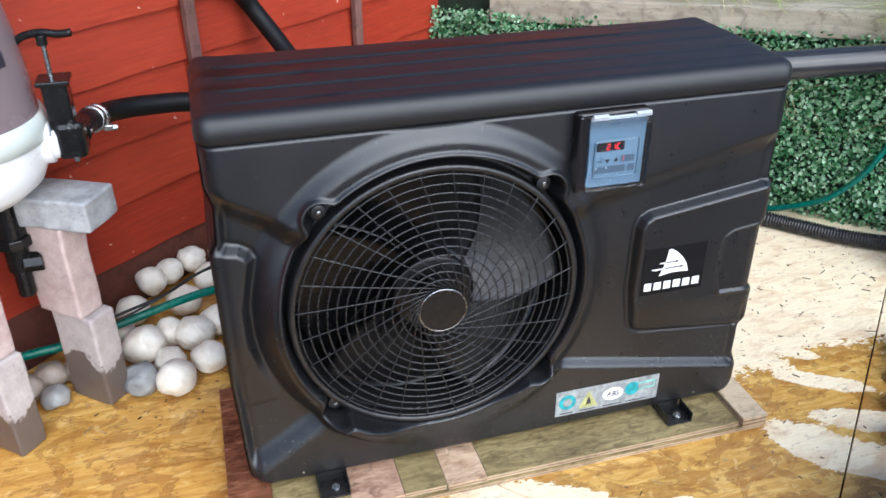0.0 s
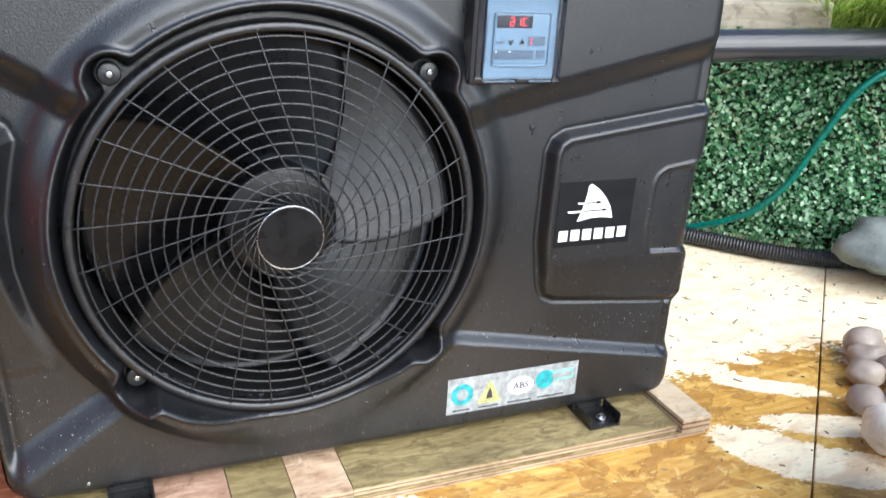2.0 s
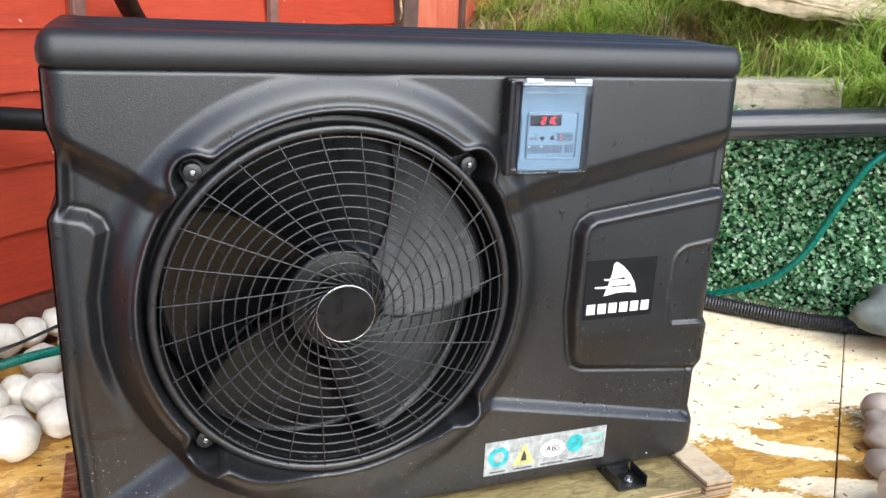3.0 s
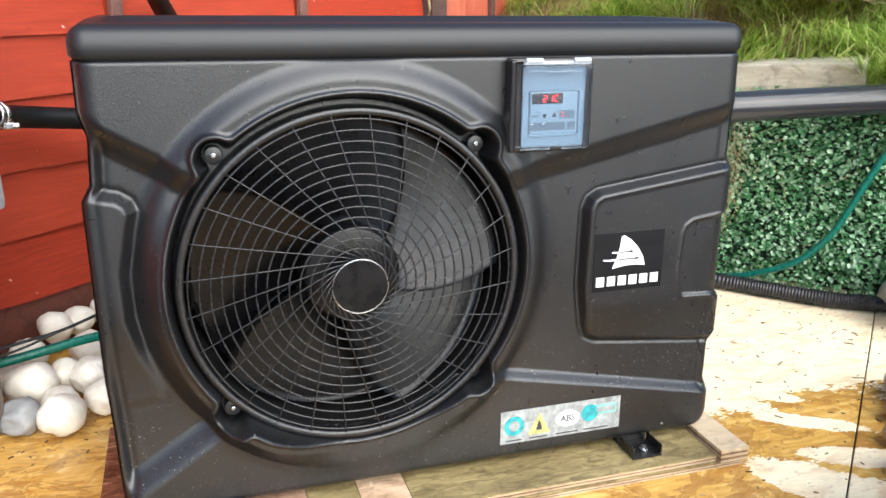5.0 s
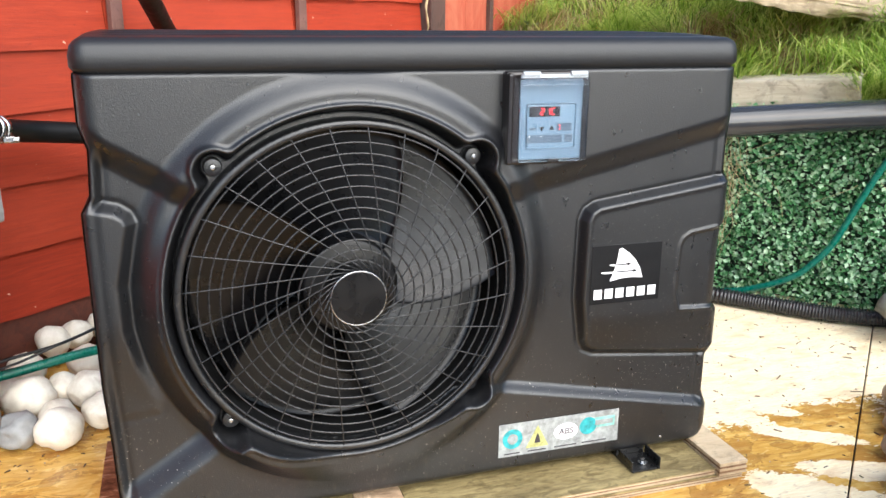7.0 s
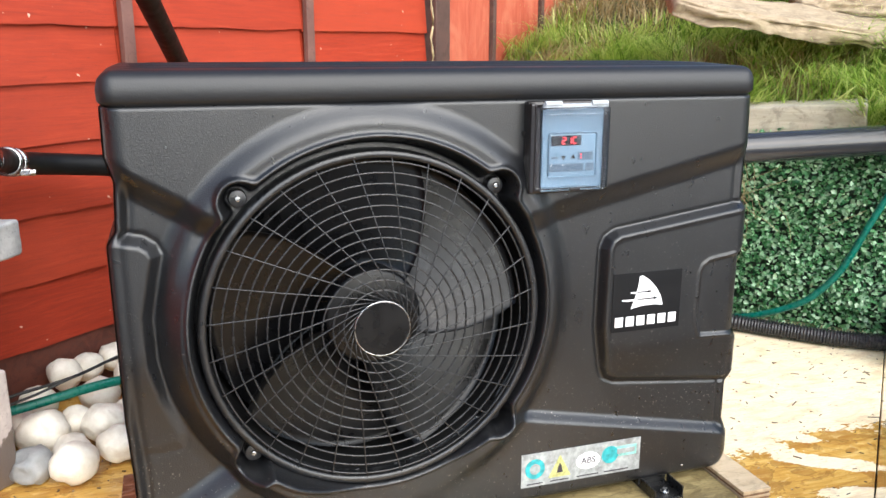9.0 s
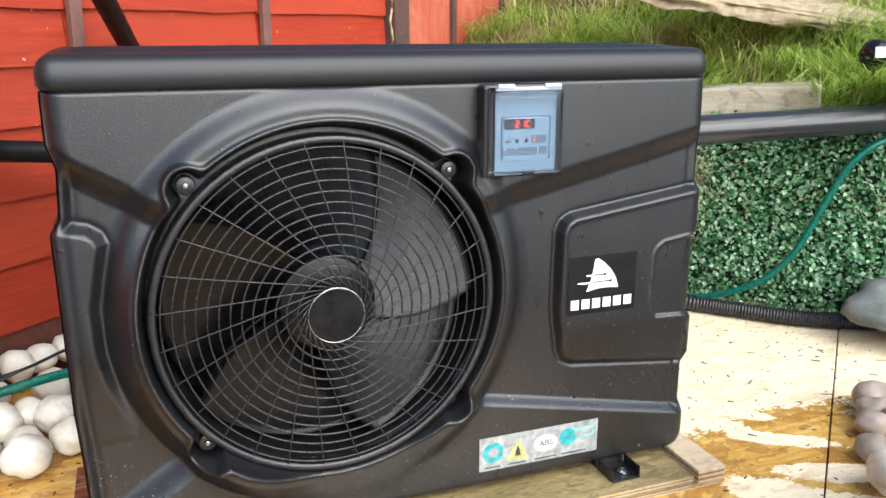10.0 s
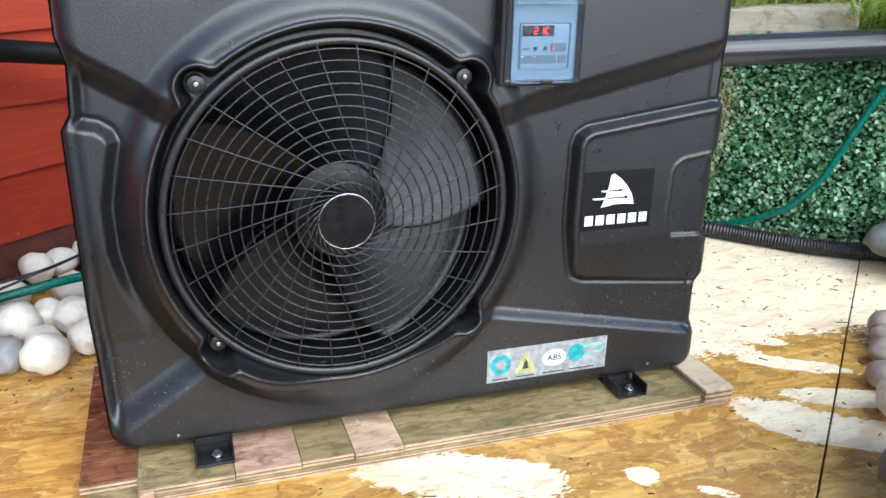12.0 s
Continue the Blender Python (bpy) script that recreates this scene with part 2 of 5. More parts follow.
def block_mat(name, dark, light, wet, level):
    """Concrete block with a ragged wet foot."""
    t = Tree(name, 0.75)
    c = t.ramp(t.noise(18, 6, 0.7), (0.3, dark), (0.7, light))
    c = t.mix(t.ramp(t.noise(160, 2), (0.6, 0.0), (0.75, 0.5)), c, tuple(v * 0.5 for v in dark))
    sep = t.t.nodes.new("ShaderNodeSeparateXYZ")
    t.link(t.co, sep.inputs[0])
    rise = t.math("ADD", t.math("MULTIPLY", sep.outputs[2], 4.0), t.noise(11, 4, 0.6))
    soaked = t.ramp(rise, (level, 1.0), (level + 0.03, 0.0))
    t.colour(t.mix(soaked, c, wet))
    t.rough(t.ramp(soaked, (0.0, 0.8), (1.0, 0.35)))
    t.bump(t.noise(120, 4, 0.7), 0.5, 0.0015)
    return t.m


M_BLACK = plastic_black()
M_LID = plastic_top()
M_GRILLE = plain("black_coated_wire", (0.018, 0.018, 0.019), 0.28, 0.0, 0.2, 40, 600, 0.1)
M_FAN = plain("satin_black_fan_plastic", (0.003, 0.003, 0.0035), 0.30, 0.0, 0.2, 12, 500, 0.1)
M_FAN.node_tree.nodes["Principled BSDF"].inputs["Specular IOR Level"].default_value = 0.36
M_DARK = plain("dark_inner_plastic", (0.008, 0.008, 0.008), 0.6)
M_FIN = plain("dull_fin_metal", (0.10, 0.10, 0.11), 0.5, 0.8, 0.3)
M_STEEL = plain("zinc_steel", (0.40, 0.40, 0.40), 0.25, 1.0, 0.15, 60)
M_FOOT = plain("black_painted_bracket", (0.012, 0.012, 0.012), 0.3, 0.0, 0.4, 30)
M_FENCE = fence_paint()
M_FAR = fence_far()
M_BATTEN = timber("brown_fence_batten", (0.10, 0.045, 0.035), (0.20, 0.095, 0.075), 0.7, 0, 1.0, 9, 0.3)
M_POST = timber("dark_fence_post", (0.055, 0.03, 0.024), (0.12, 0.06, 0.045), 0.75, 0, 1.0, 8, 0.4)
M_GRAVELBOARD = timber("gloom_dark_gravel_board", (0.055, 0.014, 0.008), (0.14, 0.038, 0.021), 0.8, 40, 8.0, 6, 0.4)
M_FLOOR = ply_floor()
M_OLIVE = timber("olive_weathered_plywood", (0.11, 0.072, 0.026), (0.46, 0.365, 0.17), 0.45, 90, 5.0, 20)
M_PINK = timber("pink_stained_plywood", (0.26, 0.12, 0.07), (0.66, 0.45, 0.31), 0.45, 90, 4.0, 16)
M_CREAM = timber("cream_faded_plywood", (0.42, 0.24, 0.13), (0.82, 0.62, 0.42), 0.45, 90, 4.0, 16)
M_PALE = timber("pale_cut_plywood", (0.52, 0.38, 0.23), (0.72, 0.58, 0.40), 0.5, 0, 10.0, 8)
M_REDPLY = timber("red_brown_stained_board", (0.06, 0.018, 0.009), (0.36, 0.155, 0.08), 0.25, 90, 4.0, 14)
M_PLYCORE = timber("plywood_edge_layers", (0.30, 0.20, 0.11), (0.66, 0.53, 0.36), 0.6, 0, 6.0, 8)
M_PLYGLUE = timber("plywood_glue_layer", (0.14, 0.07, 0.035), (0.28, 0.16, 0.08), 0.6, 0, 6.0, 8)
M_PEBBLE = stone("white_pebble_stone", (0.62, 0.54, 0.42), (0.90, 0.85, 0.74), 26, 0.5, (0.34, 0.24, 0.14), 1.0, 0.5)
M_GREYSTONE = stone("grey_stone", (0.16, 0.16, 0.16), (0.34, 0.34, 0.33), 12, 0.45, (0.10, 0.09, 0.08), 0.5, 0.5)
M_ROCK = stone("grey_green_rock", (0.05, 0.06, 0.055), (0.17, 0.19, 0.175), 14, 0.6, (0.28, 0.29, 0.27), 0.5, 0.9)
M_DARKROCK = stone("dark_wet_rock", (0.03, 0.03, 0.03), (0.11, 0.105, 0.10), 9, 0.45, (0.20, 0.19, 0.17), 0.3, 0.7)
M_PINKSTONE = stone("pinkish_pebble_stone", (0.17, 0.13, 0.10), (0.40, 0.33, 0.27), 12, 0.5, (0.3, 0.2, 0.14), 0.5, 0.3)
M_LEAF = leaf_mat("hedge_leaf", (0.020, 0.11, 0.040), (0.15, 0.38, 0.16), (0.56, 0.78, 0.54), 0.26)
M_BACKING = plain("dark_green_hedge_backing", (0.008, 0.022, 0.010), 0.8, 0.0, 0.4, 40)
M_TWIG = plain("dry_straw", (0.45, 0.36, 0.2), 0.8)
M_GRASS = leaf_mat("grass_blade", (0.12, 0.24, 0.02), (0.38, 0.56, 0.08), (0.76, 0.82, 0.30), 0.45)
M_STRAW = leaf_mat("dry_grass_blade", (0.28, 0.19, 0.08), (0.46, 0.35, 0.16), (0.66, 0.56, 0.34), 0.7)
M_BOUNCE_SLAB = stone("pale_unseen_reflector", (0.42, 0.43, 0.45), (0.58, 0.59, 0.61), 2, 0.8, (0.35, 0.35, 0.35), 0.3, 0.2)
M_SOIL = stone("dark_unseen_soil", (0.022, 0.020, 0.018), (0.06, 0.055, 0.05), 20, 0.85, (0.08, 0.07, 0.06), 0.4, 0.9)
M_MOSS = stone("mossy_bank_soil", (0.035, 0.035, 0.012), (0.10, 0.10, 0.035), 16, 0.9, (0.14, 0.10, 0.05), 0.5, 0.9)
M_SLEEPER = timber("weathered_grey_sleeper", (0.29, 0.26, 0.19), (0.56, 0.51, 0.39), 0.8, 0, 9.0, 5, 0.6)
M_LOG = timber("split_pale_log", (0.20, 0.13, 0.07), (0.50, 0.40, 0.27), 0.85, -8, 9.0, 9, 1.0)
M_PIPE = plain("dark_grey_plastic_pipe", (0.024, 0.025, 0.028), 0.16, 0.0, 0.15, 8, 200, 0.08)
M_HOSE = plain("black_rubber_hose", (0.006, 0.006, 0.006), 0.50, 0.0, 0.3, 20, 300, 0.15)
M_CORR = plain("black_ribbed_hose_plastic", (0.02, 0.02, 0.022), 0.25, 0.0, 0.2, 20, 300, 0.1)
M_GREEN = plain("green_garden_hose", (0.0, 0.12, 0.085), 0.3, 0.0, 0.2, 40, 400, 0.1)
M_CABLE = plain("black_cable_sheath", (0.01, 0.01, 0.01), 0.5)
M_WHITE = plain("white_tank_plastic", (0.83, 0.83, 0.82), 0.32, 0.0, 0.05, 6, 200, 0.05)
M_BAND = plain("pale_green_clamp_band", (0.60, 0.64, 0.58), 0.35, 0.0, 0.08, 8)
M_TANK = plain("smoky_mauve_tank_plastic", (0.20, 0.15, 0.155), 0.25, 0.0, 0.15, 5, 200, 0.05)
M_VALVE = plain("gloss_black_valve_plastic", (0.008, 0.008, 0.008), 0.22)
M_UNION = plain("grey_union_plastic", (0.16, 0.18, 0.20), 0.35)
M_BLUE = plain("blue_label_vinyl", (0.02, 0.35, 0.75), 0.4, 0.0, 0.05)
M_LABELDARK = plain("dark_label_ink", (0.03, 0.025, 0.035), 0.4, 0.0, 0.05)
M_BLOCKPINK = block_mat("pink_concrete_block", (0.38, 0.27, 0.24), (0.58, 0.46, 0.42), (0.10, 0.075, 0.06), 0.15)
M_BLOCKWET = block_mat("half_soaked_concrete_block", (0.34, 0.29, 0.27), (0.52, 0.46, 0.43), (0.12, 0.092, 0.076), 0.90)
M_BLOCKGREY = block_mat("grey_concrete_block", (0.22, 0.22, 0.22), (0.46, 0.46, 0.45), (0.15, 0.14, 0.13), 0.1)
M_DECAL = plain("matt_black_sticker", (0.004, 0.004, 0.005), 0.45, 0.0, 0.1, 20, 300, 0.03)
M_DECAL.node_tree.nodes["Principled BSDF"].inputs["Specular IOR Level"].default_value = 0.25
M_INK = plain("white_print", (0.85, 0.85, 0.85), 0.4, 0.0, 0.02)
M_BEZEL = plain("gloss_black_bezel", (0.012, 0.010, 0.010), 0.12)
M_FACE = plain("blue_grey_control_face", (0.095, 0.145, 0.20), 0.35, 0.0, 0.06, 10, 300, 0.03)
M_FACEDARK = plain("slate_control_print", (0.045, 0.07, 0.10), 0.4, 0.0, 0.05)
M_HINGE = plain("pale_frosted_plastic", (0.40, 0.43, 0.46), 0.25, 0.0, 0.08, 30, 300, 0.03)
M_LCD = plain("dark_led_window", (0.012, 0.010, 0.012), 0.15)
M_FOIL = stone("worn_silver_foil", (0.14, 0.15, 0.15), (0.40, 0.42, 0.41), 70, 0.4, (0.07, 0.065, 0.06), 0.8, 0.1)
M_TEAL = plain("teal_print", (0.03, 0.30, 0.32), 0.4, 0.0, 0.4, 90)
M_MINT = plain("mint_print", (0.20, 0.45, 0.40), 0.4, 0.0, 0.4, 90)
M_YELLOW = plain("yellow_print", (0.42, 0.42, 0.16), 0.4, 0.0, 0.4, 90)
M_BLOOM = plain("pale_green_leaf", (0.35, 0.5, 0.25), 0.5)
M_BARK = leaf_mat("brown_debris", (0.05, 0.028, 0.015), (0.14, 0.08, 0.04), (0.42, 0.30, 0.18), 0.8)

for matt, gloss in ((M_HOSE, 0.2), (M_CORR, 0.4), (M_VALVE, 0.3), (M_DARK, 0.15)):
    matt.node_tree.nodes["Principled BSDF"].inputs["Specular IOR Level"].default_value = gloss


def led():
    t = Tree("red_led", 0.4)
    t.colour((0.4, 0.01, 0.01))
    t.b.inputs["Emission Color"].default_value = (1.0, 0.02, 0.03, 1)
    t.b.inputs["Emission Strength"].default_value = 0.8
    return t.m


def clear():
    t = Tree("clear_cover_plastic", 0.06)
    t.colour((0.93, 0.97, 1.0))
    t.b.inputs["Transmission Weight"].default_value = 1.0
    t.b.inputs["IOR"].default_value = 1.35
    return t.m


M_LED = led()
M_CLEAR = clear()

# ---------------------------------------------------------------- mesh helpers


def mesh_object(name, verts, faces, material, parent=None, label="", smooth=True):
    me = bpy.data.meshes.new(name)
    me.from_pydata([tuple(v) for v in verts], [], [tuple(f) for f in faces])
    me.update()
    if smooth:
        me.polygons.foreach_set("use_smooth", [True] * len(me.polygons))
    me.materials.append(material)
    ob = new(name, me)
    ob.parent = parent
    if label:
        tagged(ob, label)
    return ob


def part(name, bm, material, parent=None, label="", smooth=False):
    """Links a bmesh as one mesh object under a thing or a part."""
    me = bpy.data.meshes.new(name)
    bmesh.ops.recalc_face_normals(bm, faces=bm.faces)
    bm.to_mesh(me)
    bm.free()
    if smooth:
        me.polygons.foreach_set("use_smooth", [True] * len(me.polygons))
    me.materials.append(material)
    ob = new(name, me)
    ob.parent = parent
    if label:
        tagged(ob, label)
    return ob


def thing(name, label, category, m=None, group="", kind=""):
    ob = new(name)
    ob.empty_display_size = 0.05
    if m is not None:
        ob.matrix_basis = m
    return tagged(ob, label, category, group, kind)


def box(size, at=(0, 0, 0), bevel=0.0, turn=None, segments=2):
    bm = bmesh.new()
    m = Matrix.Translation(at)
    if turn is not None:
        m = m @ turn
    bmesh.ops.create_cube(bm, size=1.0, matrix=m @ Matrix.Diagonal((*size, 1)))
    if bevel:
        bmesh.ops.bevel(bm, geom=bm.edges[:], offset=bevel, segments=segments, profile=0.5, affect="EDGES")
    return bm


def join(*meshes):
    first = meshes[0]
    for other in meshes[1:]:
        me = bpy.data.meshes.new("tmp")
        other.to_mesh(me)
        other.free()
        first.from_mesh(me)
        bpy.data.meshes.remove(me)
    return first


def cyl(radius, depth, m=None, segments=32, r2=None, bevel=0.0):
    bm = bmesh.new()
    bmesh.ops.create_cone(bm, cap_ends=True, segments=segments, radius1=radius, radius2=radius if r2 is None else r2, depth=depth)
    if bevel:
        edges = [e for e in bm.edges if len(e.link_faces) == 2 and any(len(f.verts) > 4 for f in e.link_faces)]
        bmesh.ops.bevel(bm, geom=edges, offset=bevel, segments=2, profile=0.5, affect="EDGES")
    if m is not None:
        bm.transform(m)
    return bm


ALONG_Y = pose(0, 0, 0, 90, 0, 0)
ALONG_X = pose(0, 0, 0, 0, 90, 0)


def lathe(profile, segments=40):
    """Spins (radius, height) pairs round z."""
    verts, faces = [], []
    n = len(profile)
    for i in range(segments):
        a = 2 * math.pi * i / segments
        verts += [(r * math.cos(a), r * math.sin(a), z) for r, z in profile]
    for i in range(segments):
        j = (i + 1) % segments
        faces += [(i * n + k, j * n + k, j * n + k + 1, i * n + k + 1) for k in range(n - 1)]
    return verts, faces


def tube(points, radius, sides=12, closed=False, ribs=0.0, step=0.0):
    """A round tube along points; ribs: depth of ribbing on every second ring."""
    pts = [Vector(p) for p in points]
    n = len(pts)
    verts, faces = [], []
    up = Vector((0, 0, 1))
    for i, p in enumerate(pts):
        a = pts[(i - 1) % n] if (closed or i > 0) else p
        b = pts[(i + 1) % n] if (closed or i < n - 1) else p
        d = (b - a).normalized()
        side = d.cross(up)
        if side.length < 1e-4:
            side = d.cross(Vector((0, 1, 0)))
        side.normalize()
        top = side.cross(d)
        r = radius - (ribs if (i // 2) % 2 else 0.0)
        for k in range(sides):
            q = 2 * math.pi * k / sides
            verts.append(p + r * (math.cos(q) * side + math.sin(q) * top))
    for i in range(n if closed else n - 1):
        j = (i + 1) % n
        faces += [(i * sides + k, i * sides + (k + 1) % sides, j * sides + (k + 1) % sides, j * sides + k) for k in range(sides)]
    if not closed:
        faces.append(tuple(range(sides))[::-1])
        faces.append(tuple((n - 1) * sides + k for k in range(sides)))
    return verts, faces


def spline(points, count):
    """Catmull-Rom samples through points."""
    p = [Vector(q) for q in points]
    p = [2 * p[0] - p[1]] + p + [2 * p[-1] - p[-2]]
    out = []
    spans = len(p) - 3
    for i in range(count):
        s = i / (count - 1) * spans
        k = min(int(s), spans - 1)
        t = s - k
        a, b, c, d = p[k:k + 4]
        out.append(0.5 * ((2 * b) + (c - a) * t + (2 * a - 5 * b + 4 * c - d) * t * t + (3 * b - a - 3 * c + d) * t ** 3))
    return out


def lump(name, size, at, material, seed, parent=None, turn=0.0, rough=0.14, detail=2.2, cuts=3, flat=0.0):
    """A stone: a noisy ellipsoid that rests on its lowest point at `at`."""
    bm = bmesh.new()
    bmesh.ops.create_icosphere(bm, subdivisions=cuts, radius=1.0)
    off = Vector((seed * 3.17, seed * 1.31, seed * 7.7))
    for v in bm.verts:
        d = v.co.normalized()
        k = 1 + rough * noise.noise(d * detail + off) + rough * 0.4 * noise.noise(d * detail * 2.7 + off)
        if flat:
            k -= flat * abs(noise.noise(d * 1.4 + off * 2))
        v.co = Vector((d.x * size[0], d.y * size[1], d.z * size[2])) * k
    low = min(v.co.z for v in bm.verts)
    bm.transform(Matrix.Translation((0, 0, -low)))
    ob = part(name, bm, material, parent, smooth=True)
    ob.matrix_basis = pose(*at, 0, 0, turn)
    return ob


# ---------------------------------------------------------------- ground, floor, fence, hedge wall
SEAM = 43.3                      # the sheets' direction
su = Vector((math.cos(radians(SEAM)), math.sin(radians(SEAM)), 0))
sv = Vector((-su.y, su.x, 0))
FENCE_AT, FENCE_DIR = Vector((-0.392, 1.02, 0)), 40.0
fu = Vector((math.cos(radians(FENCE_DIR)), math.sin(radians(FENCE_DIR)), 0))
fn = Vector((fu.y, -fu.x, 0))    # towards the yard
HEDGE_AT, HEDGE_DIR = Vector((1.34, 0.889, 0)), -45.0
hu = Vector((math.cos(radians(HEDGE_DIR)), math.sin(radians(HEDGE_DIR)), 0))
hn = Vector((hu.y, -hu.x, 0))    # towards the yard


JOINT_U = 0.017


def build_ground():
    n = 60
    verts, faces = [], []
    for j in range(n + 1):
        for i in range(n + 1):
            x = math.copysign(abs(i / n * 2 - 1) ** 3, i / n * 2 - 1) * 300
            y = math.copysign(abs(j / n * 2 - 1) ** 3, j / n * 2 - 1) * 300
            verts.append((x, y, FLOOR - 0.035 + 0.006 * noise.noise(Vector((x * 3, y * 3, 0)))))
    for j in range(n):
        for i in range(n):
            a = j * (n + 1) + i
            faces.append((a, a + 1, a + n + 2, a + n + 1))
    # unseen soil, its colour kept dark so the pump's lower front reflects less
    tagged(mesh_object("ground", verts, faces, M_SOIL), "unseen soil ground around the plywood, kept dark for reflections", "ground", kind="structure")
    # unseen pale slab, added to brighten what the pump's upper front reflects
    bm = box((16, 12, 0.05), (0.5, -8.3, FLOOR - 0.025), 0.004)
    tagged(part("pavement", bm, M_BOUNCE_SLAB), "unseen pale grey slab beyond the plywood, added to brighten reflections", "pavement", kind="structure")


def sheet(name, u0, u1, v0, v1, parent, thick=0.018):
    """One plywood sheet in the floor's own directions."""
    bm = box((u1 - u0, v1 - v0, thick), ((u0 + u1) / 2, (v0 + v1) / 2, FLOOR - thick / 2), 0.002)
    bm.transform(pose(0, 0, 0, 0, 0, SEAM))
    return part(name, bm, M_FLOOR, parent)


def build_floor():
    floor = thing("floor", "wet yellow plywood sheets with pale dry patches", "floor", kind="structure")
    s0 = Vector((0.688, -0.35, 0)).dot(sv)
    g = 0.0015
    sheet("plywood_sheet", 1.055 + g, 2.0, s0 + g, s0 + 1.74, floor)
    sheet("plywood_sheet", JOINT_U + g, 1.055 - g, s0 + g, s0 + 1.74, floor)
    sheet("plywood_sheet", JOINT_U - 0.66, JOINT_U - g, s0 + g, s0 + 1.74, floor)
    sheet("plywood_sheet", -0.12, 2.2, s0 - 0.55, s0 - g, floor)


def build_fence():
    fence = thing("fence", "red painted overlapping timber fence with brown battens", "fence", kind="structure")
    turn = pose(0, 0, 0, 0, 0, FENCE_DIR)
    # overlapping boards, upper edge tucked behind the one above
    feet = (0.090, 0.243, 0.396, 0.556, 0.693, 0.820, 0.962, 1.11, 1.255, 1.40, 1.545, 1.69, 1.835)
    rnd = random.Random(5)
    stops = [-4.8, -4.0, -3.2, -2.4, -1.60, -0.82, -0.012, 0.655, 1.36]
    for a, b in zip(stops, stops[1:]):
        for k in range(12):
            z, pitch = feet[k], feet[k + 1] - feet[k]
            bm = bmesh.new()
            n = 14
            verts = []
            ph = rnd.random() * 50
            for i in range(n + 1):
                s = a + 0.001 + (b - a - 0.002) * i / n
                wob = 0.006 * noise.noise(Vector((s * 5, ph, k))) + 0.003 * noise.noise(Vector((s * 19, ph, k)))
                for off, zz in ((0.020, z + wob), (0.008, z + wob), (-0.004, z + pitch + 0.015), (0.006, z + pitch + 0.015)):
                    verts.append(bm.verts.new(FENCE_AT + fu * s + fn * off + Vector((0, 0, zz))))
            for i in range(n):
                for q in range(4):
                    bm.faces.new((verts[i * 4 + q], verts[i * 4 + (q + 1) % 4], verts[i * 4 + 4 + (q + 1) % 4], verts[i * 4 + 4 + q]))
            bm.faces.new(verts[:4][::-1])
            bm.faces.new(verts[-4:])
            part("fence_board", bm, M_FENCE, fence)
    for s in (-4.0, -3.2, -2.4, -1.60, -0.82, -0.012, 0.655):
        bm = box((0.034, 0.018, 1.86), FENCE_AT + fu * (s + 0.018) + fn * 0.031 + Vector((0, 0, 0.95)), 0.002, turn)
        part("batten", bm, M_BATTEN, fence)
    bm = box((0.10, 0.09, 2.1), FENCE_AT + fu * 1.42 + fn * 0.01 + Vector((0, 0, 0.98)), 0.004, turn)
    part("post", bm, M_POST, fence)
    # dark reddish board: the gloom at the fence foot is put into its colour
    bm = box((6.3, 0.03, 0.20), FENCE_AT + fu * (-1.75) + fn * -0.006 + Vector((0, 0, 0.015)), 0.003, turn)
    part("gravel_board", bm, M_GRAVELBOARD, fence)
    # the panel beyond the post: upright boards with thin battens
    s = 1.475
    for k in range(14):
        w = 0.24
        bm = box((w - 0.003, 0.014, 1.9), FENCE_AT + fu * (s + w / 2 + k * w) + fn * -0.01 + Vector((0, 0, 1.15)), 0.002, turn)
        part("fence_board", bm, M_FAR, fence)
    for x in (1.90, 2.38, 2.86, 3.34, 3.82, 4.30):
        bm = box((0.03, 0.02, 1.9), FENCE_AT + fu * x + fn * 0.008 + Vector((0, 0, 1.15)), 0.002, turn)
        part("batten", bm, M_POST, fence)
    # splintered strip of pale bark hanging beside the post
    pts = [FENCE_AT + fu * (1.34 + 0.008 * math.sin(i * 1.7)) + fn * 0.055 + Vector((0, 0, 0.70 + i * 0.035)) for i in range(9)]
    v, f = tube(pts, 0.005, 5)
    mesh_object("splinter", v, f, M_TWIG, fence, "pale torn splinter of wood")


